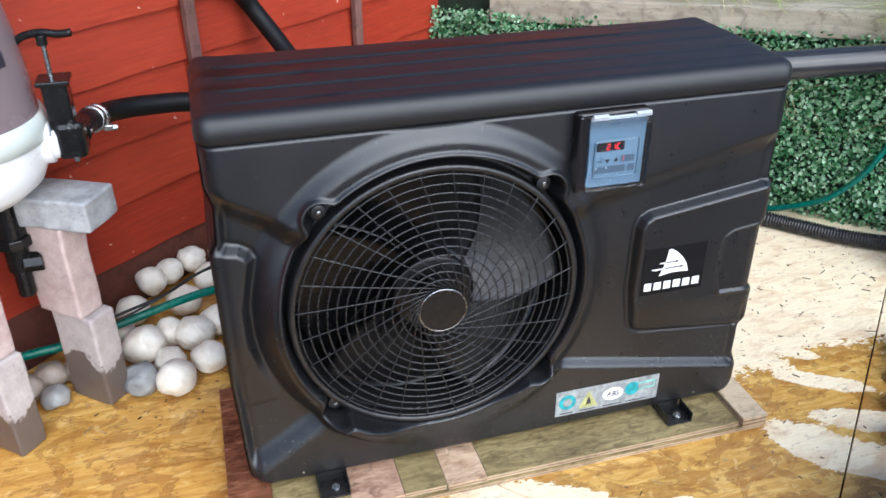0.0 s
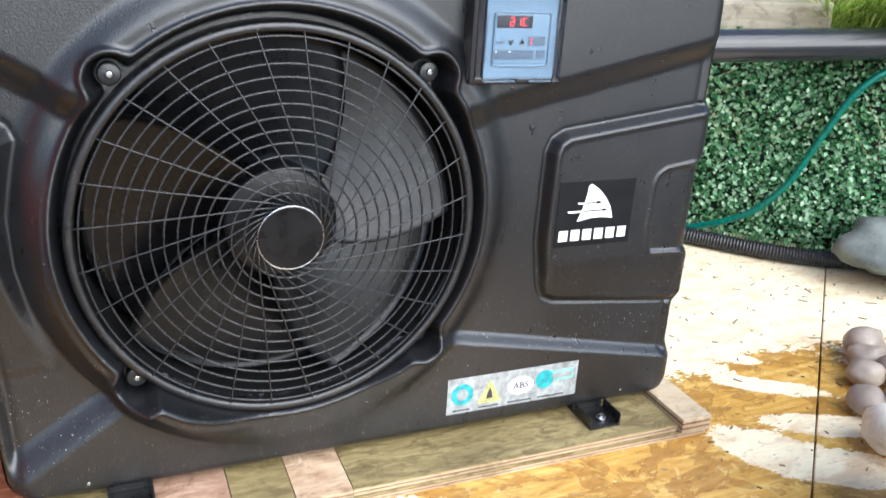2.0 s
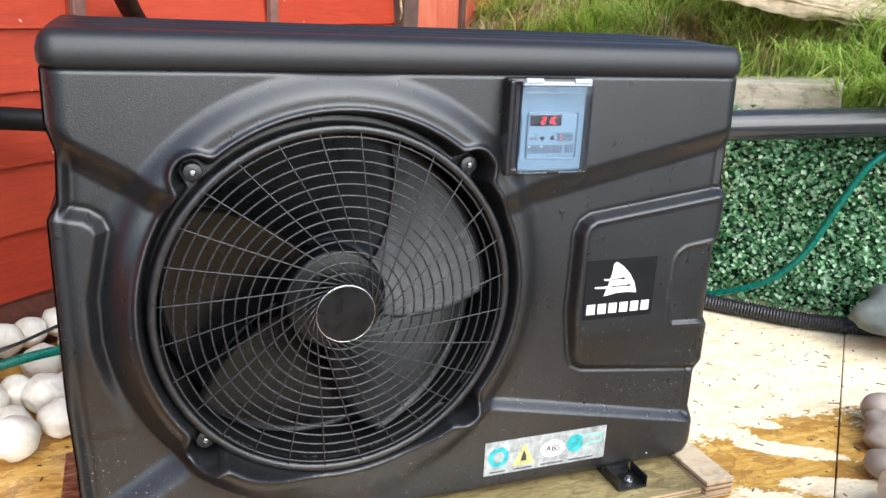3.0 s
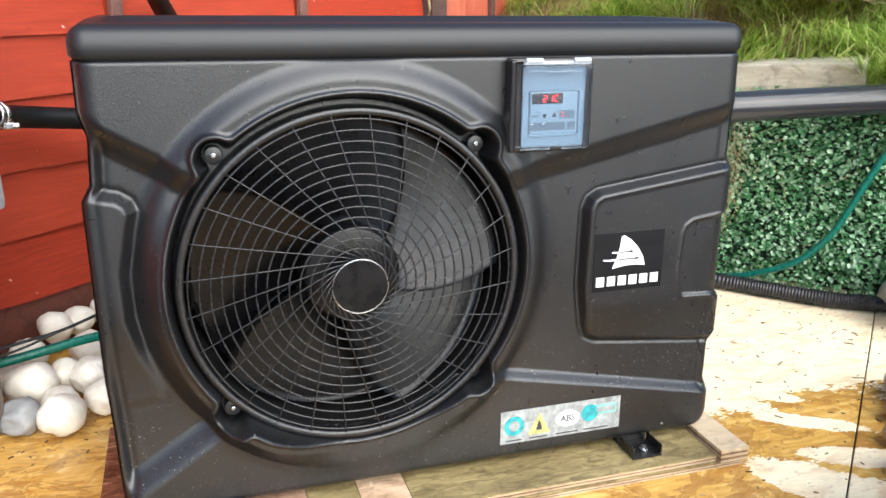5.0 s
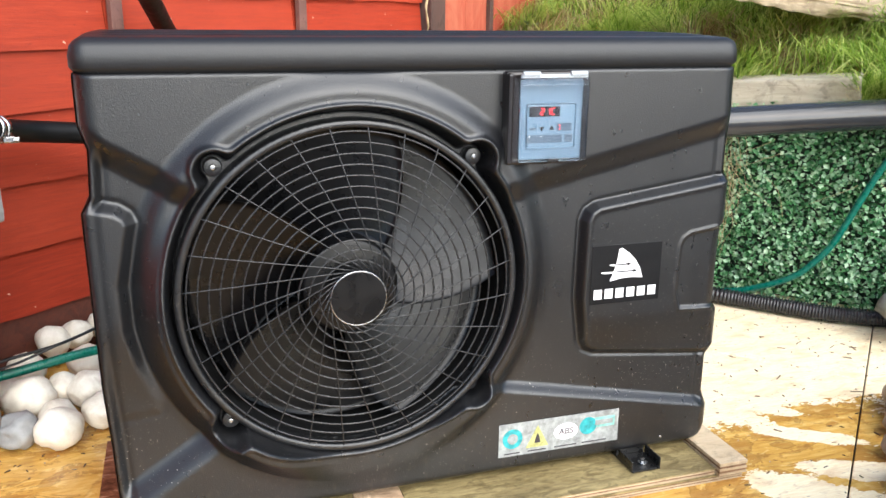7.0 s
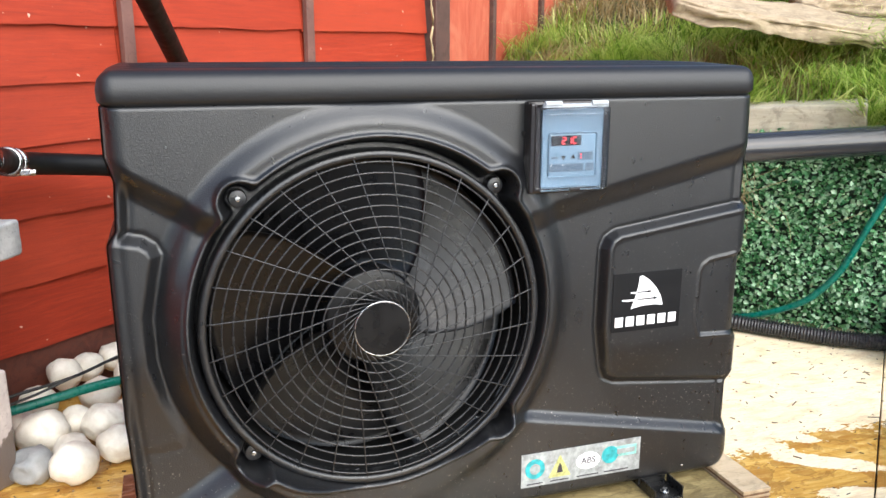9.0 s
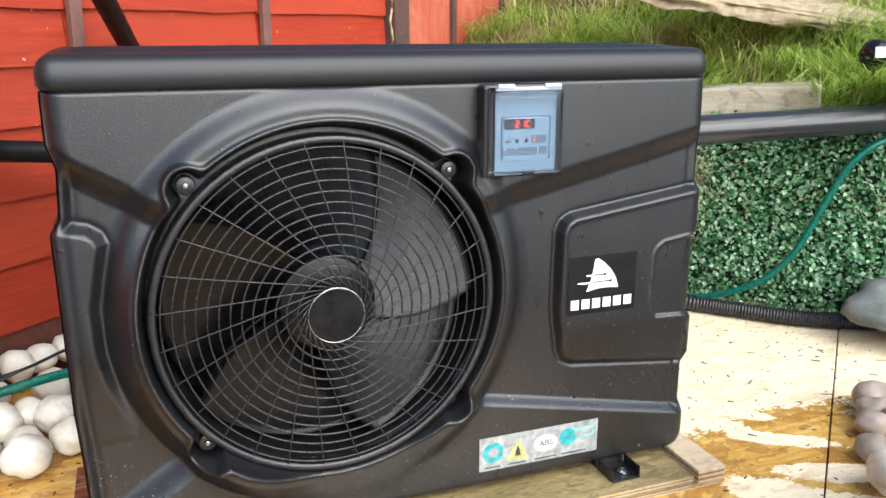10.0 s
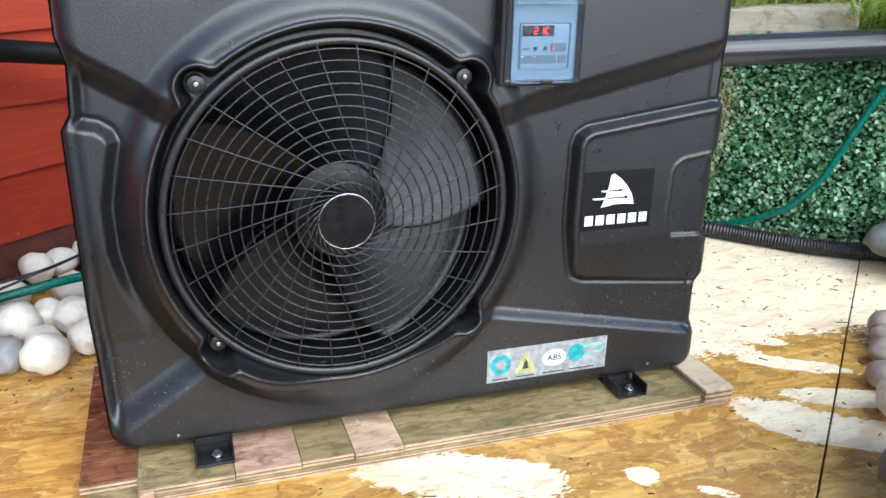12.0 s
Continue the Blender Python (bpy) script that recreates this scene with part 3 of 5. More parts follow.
def build_hedge_wall():
    wall = thing("retaining_wall", "dark timber retaining wall hidden behind clipped artificial hedge", "wall", kind="structure")
    turn = pose(0, 0, 0, 0, 0, HEDGE_DIR)
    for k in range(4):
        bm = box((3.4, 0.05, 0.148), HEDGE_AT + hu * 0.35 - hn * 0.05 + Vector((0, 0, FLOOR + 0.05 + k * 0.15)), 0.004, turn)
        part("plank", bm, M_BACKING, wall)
    # the hedge: small glossy leaves in a dense mat
    rnd = random.Random(11)
    verts, faces = [], []

    def leaf(p, size, d, upv):
        side = d.cross(upv).normalized()
        k = len(verts)
        w = size * 0.36
        fold = upv * size * 0.12
        verts.extend([p, p + d * size * 0.5 + side * w + fold, p + d * size, p + d * size * 0.5 - side * w + fold, p + d * size * 0.52])
        faces.extend([(k, k + 1, k + 4), (k + 1, k + 2, k + 4), (k + 2, k + 3, k + 4), (k + 3, k, k + 4)])

    for _ in range(30000):
        s = rnd.uniform(-1.25, 0.95)
        z = rnd.uniform(FLOOR + 0.0, 0.535 + 0.06 * s)
        bulge = 0.030 * noise.noise(Vector((s * 6, z * 6, 2))) + 0.02 * noise.noise(Vector((s * 15, z * 15, 9)))
        p = HEDGE_AT + hu * s + hn * (0.0 + bulge + rnd.uniform(-0.02, 0.03)) + Vector((0, 0, z))
        d = (hn * rnd.uniform(0.1, 1.0) + hu * rnd.uniform(-1, 1) + Vector((0, 0, rnd.uniform(-0.9, 0.7)))).normalized()
        u = (hn + Vector((0, 0, 0.7)) + Vector((rnd.uniform(-.8, .8), rnd.uniform(-.8, .8), rnd.uniform(-.6, .6)))).normalized()
        leaf(p, rnd.uniform(0.011, 0.021), d, u)
    tagged(mesh_object("hedge", verts, faces, M_LEAF, None, "", False), "dense dark green small-leaved hedge mat covering the wall", "hedge", kind="stuff")
    # dry stems hanging down the hedge
    verts, faces = [], []
    for k in range(110):
        s = rnd.gauss(-0.02, 0.03) if k < 95 else rnd.uniform(-0.1, 0.8)
        z = rnd.uniform(0.2, 0.50) if k < 95 else rnd.uniform(0.3, 0.5)
        pts, p = [], HEDGE_AT + hu * s + hn * 0.06 + Vector((0, 0, z))
        d = Vector((0, 0, -1)) if k < 95 else (hu * rnd.uniform(-1, 1) + Vector((0, 0, rnd.uniform(-.6, .3)))).normalized()
        for i in range(7):
            pts.append(p.copy())
            d = (d + 0.35 * Vector((rnd.uniform(-1, 1), rnd.uniform(-1, 1), rnd.uniform(-.4, .2)))).normalized()
            p = p + d * rnd.uniform(0.015, 0.035)
            p = p + hn * (0.06 - (p - HEDGE_AT).dot(hn)) * 0.5
        v, f = tube(pts, 0.0006, 4)
        o = len(verts)
        verts += v
        faces += [tuple(o + q for q in g) for g in f]
    tagged(mesh_object("dry_stems", verts, faces, M_TWIG), "thin dry straw stems tangled over the hedge", "stems", kind="stuff")


def bank_height(s, w):
    """Height of the grassy bank: s along the hedge, w behind it."""
    base = 0.50 + 0.07 * s
    rise = 0.34 * min(1.0, max(0.0, w - 0.18) / 0.9) + 0.55 * max(0.0, w - 1.0)
    return base + rise * (1.0 + 0.1 * s) + 0.03 * noise.noise(Vector((s * 3, w * 3, 4))) + 0.012 * noise.noise(Vector((s * 11, w * 11, 1)))


def build_bank():
    verts, faces = [], []
    ns, nw = 70, 60
    for j in range(nw + 1):
        for i in range(ns + 1):
            s, w = -1.5 + 4.5 * i / ns, 0.03 + 3.6 * (j / nw) ** 1.4
            p = HEDGE_AT + hu * s - hn * w
            verts.append((p.x, p.y, bank_height(s, w)))
    for j in range(nw):
        for i in range(ns):
            a = j * (ns + 1) + i
            faces.append((a, a + 1, a + ns + 2, a + ns + 1))
    tagged(mesh_object("bank", verts, faces, M_MOSS), "mossy earth bank rising behind the retaining wall", "bank", kind="structure")
    rnd = random.Random(21)
    for name, mat, count, label, hgt in (("grass", M_GRASS, 30000, "long bright green grass on the bank", 0.29), ("dry_grass", M_STRAW, 26000, "dry straw-coloured grass on the bank", 0.19)):
        verts, faces = [], []
        for _ in range(count):
            s, w = rnd.uniform(-1.3, 1.2), 0.2 + abs(rnd.gauss(0, 0.75))
            if s > 0.32 and rnd.random() < 0.5:
                w = rnd.uniform(0.02, 0.3)
            clump = noise.noise(Vector((s * 2.6, w * 2.6, 7)))
            straw_foot = 0.35 if w < 0.42 and noise.noise(Vector((s * 7, 3, 5))) > 0.0 else 0.0
            if (name == "grass") == (clump + 0.7 * (s + 0.35) - straw_foot < rnd.uniform(-0.45, 0.15)):
                continue
            p = HEDGE_AT + hu * s - hn * w
            p.z = bank_height(s, w) - 0.005
            swirl = 6 * noise.noise(Vector((s * 4, w * 4, 31)))
            lean = Vector((rnd.uniform(-1, 1), rnd.uniform(-1, 1), 0)) * 0.65 + hn * 0.35 + Vector((math.cos(swirl), math.sin(swirl), 0)) * 0.5
            h = hgt * rnd.uniform(0.35, 1.0) * (1.0 + 0.7 * noise.noise(Vector((s * 5, w * 5, 12))))
            wide = rnd.uniform(0.0016, 0.0046)
            side = Vector((-lean.y, lean.x, 0)).normalized() * wide
            k = len(verts)
            for i in range(4):
                t = i / 3
                q = p + lean * h * t * t * 1.2 + Vector((0, 0, h * (t - 0.5 * t * t)))
                verts.extend([q - side * (1 - t * 0.9), q + side * (1 - t * 0.9)])
            faces.extend([(k + 2 * i, k + 2 * i + 1, k + 2 * i + 3, k + 2 * i + 2) for i in range(3)])
        tagged(mesh_object(name, verts, faces, mat), label, "grass", kind="stuff")


build_ground()
build_floor()
build_fence()
build_hedge_wall()
build_bank()

# ---------------------------------------------------------------- the heat pump
FC = (0.003, 0.353)              # fan centre, x and z
FAN_R = 0.268
SCREWS = ((-0.2, 0.56), (0.2, 0.56), (-0.198, 0.157), (0.202, 0.168))


def smooth(a, b, x):
    t = np.clip((x - a) / (b - a), 0, 1)
    return t * t * (3 - 2 * t)


def poly_sdf(px, pz, poly):
    """Signed distance to a polygon, negative inside."""
    d = np.full(px.shape, 1e9)
    inside = np.zeros(px.shape, bool)
    n = len(poly)
    for i in range(n):
        (ax, az), (bx, bz) = poly[i], poly[(i + 1) % n]
        ex, ez = bx - ax, bz - az
        t = np.clip(((px - ax) * ex + (pz - az) * ez) / (ex * ex + ez * ez), 0, 1)
        d = np.minimum(d, np.hypot(px - ax - t * ex, pz - az - t * ez))
        cross = (az > pz) != (bz > pz)
        inside ^= cross & (px < ex * (pz - az) / (ez if ez else 1e-9) + ax)
    return np.where(inside, -d, d)


def line_side(px, pz, a, b):
    """Distance above the line from a to b."""
    ex, ez = b[0] - a[0], b[1] - a[1]
    return ((pz - a[1]) * ex - (px - a[0]) * ez) / math.hypot(ex, ez)


PANEL_R = ((0.400, 0.30), (0.402, 0.440), (0.409, 0.457), (0.425, 0.467), (0.72, 0.508), (0.72, 0.165), (0.437, 0.197), (0.419, 0.206), (0.411, 0.222))
PANEL_SUB = ((0.590, 0.30), (0.593, 0.385), (0.598, 0.396), (0.61, 0.404), (0.72, 0.42), (0.72, 0.263), (0.600, 0.268))
PANEL_L = ((-0.42, 0.516), (-0.376, 0.513), (-0.336, 0.505), (-0.322, 0.495), (-0.315, 0.481), (-0.322, 0.452), (-0.335, 0.389), (-0.334, 0.319), (-0.322, 0.262), (-0.299, 0.198), (-0.303, 0.179), (-0.333, 0.174), (-0.42, 0.176))


def front_height(x, z):
    """How far the moulded front stands out."""
    r = np.hypot(x - FC[0], z - FC[1])
    h = np.zeros(x.shape)
    # the waist between the upper and lower creases is set back
    up_r = line_side(x, z, (0.26, 0.504), (0.668, 0.598))
    up_l = line_side(x, z, (-0.366, 0.603), (-0.262, 0.540))
    lo_r = line_side(x, z, (0.247, 0.157), (0.675, 0.068))
    lo_l = line_side(x, z, (-0.362, 0.044), (-0.224, 0.135))
    right = smooth(-0.05, 0.05, x)
    waist_r = (1 - smooth(-0.026, 0.018, up_r)) * smooth(-0.010, 0.010, lo_r)
    waist_l = (1 - smooth(-0.026, 0.018, up_l)) * smooth(-0.030, 0.016, lo_l)
    h -= 0.016 * waist_r * right + 0.028 * waist_l * (1 - right)
    # service panel with its bead and surrounding groove
    d = poly_sdf(x, z, PANEL_R)
    crisp = 0.38 + 0.62 * smooth(0.18, 0.27, z)
    h += 0.017 * crisp * (1 - smooth(-0.006, 0.006, d)) - 0.0025 * np.exp(-((d - 0.006) / 0.003) ** 2) + 0.0015 * crisp * np.exp(-((d + 0.008) / 0.004) ** 2)
    d = poly_sdf(x, z, PANEL_SUB)
    h -= 0.004 * (1 - smooth(-0.002, 0.002, d)) + 0.002 * np.exp(-((d - 0.004) / 0.003) ** 2) * -1
    # grip panel
    d = poly_sdf(x, z, PANEL_L)
    h += (0.018 * (1 - smooth(-0.012, 0.006, d)) - 0.002 * np.exp(-((d - 0.007) / 0.004) ** 2)) * (0.12 + 0.88 * smooth(0.18, 0.34, z))
    # swelling round the fan, strongest above it
    top = smooth(-0.10, 0.16, z - FC[1] - 0.12 * np.abs(x) - 0.02)
    h += 0.017 * (1 - smooth(0.310, 0.348, r)) * (0.15 + 0.85 * top)
    flank = smooth(0.02, 0.16, -x) * (1 - top)
    h += 0.043 * (1 - np.clip((r - 0.2955) / 0.033, 0, 1)) * flank
    h += 0.020 * (1 - smooth(0.296, 0.332, r)) * smooth(0.10, 0.2, x) * (1 - top)
    # bead and sunken collar round the grille, with a lobe at every screw
    well = np.hypot(x - FC[0], z - FC[1] - 0.008) - 0.2825
    for sx, sz in SCREWS:
        lobe = np.hypot(x - sx * 0.995, z - FC[1] - (sz - FC[1]) * 0.995) - 0.028
        k = 0.010
        m = np.clip(0.5 + 0.5 * (lobe - well) / k, 0, 1)
        well = lobe * (1 - m) + well * m - k * m * (1 - m)
    h += 0.007 * np.exp(-((well - 0.004) / 0.0036) ** 2)
    h = h * (1 - smooth(0.002, -0.010, well)) + (-0.030) * smooth(0.002, -0.010, well)
    return h


def outline(z):
    xl = np.interp(z, (-0.01, 0.06, 0.14, 0.23, 0.50, 0.52, 0.59, 0.625, 0.70), (-0.370, -0.374, -0.376, -0.381, -0.383, -0.370, -0.366, -0.376, -0.376))
    xr = np.interp(z, (-0.01, 0.055, 0.085, 0.16, 0.18, 0.25, 0.265, 0.41, 0.425, 0.495, 0.51, 0.575, 0.612, 0.70), (0.691, 0.691, 0.678, 0.678, 0.692, 0.692, 0.682, 0.682, 0.69, 0.69, 0.678, 0.678, 0.682, 0.679))
    return xl, xr


def build_body(pump):
    nx, nz = 430, 290
    z0, z1 = -0.010, 0.6945
    u = np.concatenate([np.linspace(0, 0.03, 14)[:-1], np.linspace(0.03, 0.97, nx - 25), np.linspace(0.97, 1, 14)[1:]])
    zz = np.concatenate([z0 + (z1 - z0) * np.linspace(0, 0.04, 12)[:-1], z0 + (z1 - z0) * np.linspace(0.04, 1, nz - 10)])
    cols, rows = len(u), len(zz)
    U, Z = np.meshgrid(u, zz)
    xl, xr = outline(Z)
    rc = 0.035
    dz = np.clip(rc - (Z - z0), 0, rc)
    tuck = rc - np.sqrt(np.maximum(rc * rc - dz * dz, 0))
    X = xl + tuck * 0.8 + (xr - xl - 1.6 * tuck) * U
    edge = np.minimum(np.minimum(X - xl - tuck * 0.8, xr - tuck * 0.8 - X), 9)
    R = 0.030
    e = np.clip(R - edge, 0, R)
    e2 = np.clip(0.014 - (Z - z0), 0, 0.014)
    back = R - np.sqrt(R * R - e * e) + 0.014 - np.sqrt(0.014 ** 2 - e2 * e2)
    e3 = np.clip(0.005 - (z1 - Z), 0, 0.005)
    back += 0.005 - np.sqrt(0.005 ** 2 - e3 * e3)
    H = front_height(X, Z) * smooth(0.0, 0.02, edge)
    Y = back - H
    verts = np.stack([X, Y, Z], -1).reshape(-1, 3)
    hole = np.hypot(X - FC[0], Z - FC[1]) < 0.2665
    faces = []
    for j in range(rows - 1):
        a = j * cols
        for i in range(cols - 1):
            if hole[j, i] and hole[j + 1, i + 1] and hole[j, i + 1] and hole[j + 1, i]:
                continue
            k = a + i
            faces.append((k, k + 1, k + cols + 1, k + cols))
    mesh_object("front_panel", verts, faces, M_BLACK, pump)
    # the casing behind the front
    rim = [j * cols for j in range(rows - 1, -1, -1)] + list(range(1, cols)) + [j * cols + cols - 1 for j in range(1, rows)]
    pts = verts[rim]
    sv_, sf = [], []
    depth = (0.0, 0.02, 0.15, 0.30, 0.315)
    for q, yy in enumerate(depth):
        inset = 0.0 if q < 4 else 0.012
        for p in pts:
            x = p[0] + (inset if p[0] < 0.15 else -inset)
            sv_.append((x, max(p[1], 0) if q == 0 else max(p[1], 0.03) + yy - 0.03 * (q > 0) + 0.0, p[2]))
    n = len(rim)
    for q in range(len(depth) - 1):
        for i in range(n - 1):
            sf.append((q * n + i + 1, q * n + i, (q + 1) * n + i, (q + 1) * n + i + 1))
    mesh_object("casing", sv_, sf, M_BLACK, pump)
    part("back_plate", box((1.02, 0.006, 0.69), (0.15, 0.313, 0.343)), M_DARK, pump)


def build_lid(pump):
    x0, x1, y0, y1, zt = -0.378, 0.679, -0.001, 0.340, 0.743
    us = np.concatenate([np.linspace(0, 0.035, 12)[:-1], np.linspace(0.035, 0.965, 60), np.linspace(0.965, 1, 12)[1:]])
    vs = np.concatenate([np.linspace(0, 0.1, 14)[:-1], np.linspace(0.1, 0.92, 150), np.linspace(0.92, 1, 10)[1:]])
    U, V = np.meshgrid(us, vs)
    X, Y = x0 + (x1 - x0) * U, y0 + (y1 - y0) * V
    R = 0.024
    ex = np.clip(R - np.minimum(X - x0, x1 - X), 0, R)
    ey = np.clip(R - np.minimum(Y - y0, y1 - Y), 0, R)
    most, both = np.maximum(ex, ey), np.hypot(ex, ey) + 1e-9
    inward = np.where((ex > 0) & (ey > 0), 1 - most / both, 0.0)
    X = X + np.where(X < 0.15, 1, -1) * ex * inward
    Y = Y + np.where(Y < 0.16, 1, -1) * ey * inward
    drop = R - np.sqrt(np.maximum(R * R - np.minimum(most, R) ** 2, 0))
    Z = zt - drop
    ends = smooth(0.03, 0.06, X - x0) * smooth(0.03, 0.07, x1 - X)
    for yy in (0.055, 0.115, 0.18, 0.245):
        Z += 0.0035 * np.exp(-((Y - yy) / 0.0045) ** 2) * ends
    Z += 0.004 * smooth(0.0, 0.16, Y) - 0.002 * ends * smooth(0.05, 0.06, Y)
    rows, cols = X.shape
    verts = [tuple(v) for v in np.stack([X, Y, Z], -1).reshape(-1, 3)]
    faces = [(j * cols + i, j * cols + i + 1, (j + 1) * cols + i + 1, (j + 1) * cols + i) for j in range(rows - 1) for i in range(cols - 1)]
    rim = list(range(cols)) + [j * cols + cols - 1 for j in range(1, rows)] + [(rows - 1) * cols + i for i in range(cols - 2, -1, -1)] + [j * cols for j in range(rows - 2, 0, -1)]
    base = len(verts)
    for q, (zz, s) in enumerate(((0.703, 0.0), (0.6985, 0.003), (0.690, 0.012))):
        for k in rim:
            x, y, z = verts[k]
            cx = s if x < 0.15 else -s
            cy = s if y < 0.15 else -s
            verts.append((x + cx * (abs(x - 0.146) > 0.49), y + cy * (abs(y - 0.16) > 0.13), min(zz, z - 0.002)))
    n = len(rim)
    ring = [rim] + [[base + q * n + i for i in range(n)] for q in range(3)]
    for a, b in zip(ring, ring[1:]):
        faces += [(a[i], b[i], b[(i + 1) % n], a[(i + 1) % n]) for i in range(n)]
    mesh_object("lid", verts, faces, M_LID, pump, "black lid with raised ribs and pooled rain")


def build_fan(pump):
    fx, fz = FC
    fan = new("fan_guard")
    fan.parent = pump
    fan.location = (fx, 0, fz)

    def dome(r):
        return -0.002 - 0.020 * max(0.0, 1 - (r / FAN_R) ** 2)

    # rim, concentric wires, tangential spokes
    prof = [(0.259, 0.010), (0.260, -0.004), (0.263, -0.0065), (0.2695, -0.006), (0.272, -0.003), (0.273, 0.036)]
    v, f = lathe([(r, y) for r, y in prof], 120)
    mesh_object("rim", [(x, z, y) for x, y, z in v], f, M_BLACK, fan)
    for k in range(13):
        r = 0.0590 + k * 0.0163
        pts = [(r * math.cos(a), dome(r), r * math.sin(a)) for a in np.linspace(0, 2 * math.pi, 96, endpoint=False)]
        v, f = tube(pts, 0.0016, 6, True)
        mesh_object("ring_wire", v, f, M_GRILLE, fan)
    for k in range(28):
        pts = []
        for r in np.linspace(0.043, 0.263, 22):
            a = 2 * math.pi * (k + 0.35) / 28 - 1.12 * math.asin(min(1.0, 0.040 / r))
            pts.append((r * math.cos(a), dome(r) - 0.0018, r * math.sin(a)))
        v, f = tube(pts, 0.00115, 6)
        mesh_object("spoke_wire", v, f, M_GRILLE, fan)
    part("hub_disc", cyl(0.043, 0.006, pose(0, -0.027, 0, 90, 0, 0), 64, None, 0.001), M_FAN, fan)
    pts = [(0.0435 * math.cos(a), -0.0285, 0.0435 * math.sin(a)) for a in np.linspace(0, 2 * math.pi, 72, endpoint=False)]
    v, f = tube(pts, 0.0013, 6, True)
    mesh_object("hub_trim", v, f, M_STEEL, fan, "thin bright metal ring")
    # duct, coil and propeller behind the guard
    prop = new("propeller")
    prop.parent = pump
    prop.location = (fx, 0, fz)
    v, f = lathe([(0.272, 0.030), (0.268, 0.036), (0.266, 0.06), (0.264, 0.16)], 96)
    mesh_object("duct", [(x, z, y) for x, y, z in v], f, M_DARK, prop)
    part("motor_cap", cyl(0.082, 0.05, pose(0, 0.055, 0, 90, 0, 0), 64, 0.078, 0.006), M_FAN, prop, "", True)
    for b in range(5):
        verts, faces = [], []
        nr, na = 14, 22
        for side in (0, 1):
            for j in range(nr + 1):
                for i in range(na + 1):
                    s, t = j / nr, i / na
                    r = 0.075 + 0.178 * s
                    span = radians(82 - 4 * s)
                    a = radians(14 + b * 72 + 24 * s) + span * (t - 0.5)
                    y = 0.034 + 0.072 * t + 0.005 * math.sin(math.pi * t) + 0.010 * s + side * 0.003
                    verts.append((r * math.cos(a), y, r * math.sin(a)))
        q = (nr + 1) * (na + 1)
        for side in (0, 1):
            for j in range(nr):
                for i in range(na):
                    k = side * q + j * (na + 1) + i
                    faces.append((k, k + 1, k + na + 2, k + na + 1))
        edge = [i for i in range(na + 1)] + [j * (na + 1) + na for j in range(1, nr + 1)] + [nr * (na + 1) + i for i in range(na - 1, -1, -1)] + [j * (na + 1) for j in range(nr - 1, 0, -1)]
        faces += [(edge[i], edge[(i + 1) % len(edge)], q + edge[(i + 1) % len(edge)], q + edge[i]) for i in range(len(edge))]
        mesh_object("blade", verts, faces, M_FAN, prop)
    part("coil_back", cyl(0.266, 0.004, pose(0, 0.17, 0, 90, 0, 0), 64), M_DARK, prop)
    for x in np.arange(-0.25, 0.251, 0.0125):
        part("coil_fin", box((0.002, 0.02, 2 * math.sqrt(0.26 ** 2 - x * x)), (x, 0.15, 0)), M_FIN, prop)
    for z in np.arange(-0.22, 0.221, 0.044):
        part("coil_tube", box((2 * math.sqrt(0.255 ** 2 - z * z), 0.006, 0.004), (0, 0.136, z)), M_DARK, prop)


def screw(name, x, z, y, r, parent):
    bm = cyl(r, r * 1.1, pose(x, y, z, 90, 0, 0), 20, r * 0.7, r * 0.25)
    bm2 = cyl(r * 0.45, r * 0.4, pose(x, y - r * 0.55, z, 90, 0, 0), 6)
    return part(name, join(bm, bm2), M_STEEL, parent)


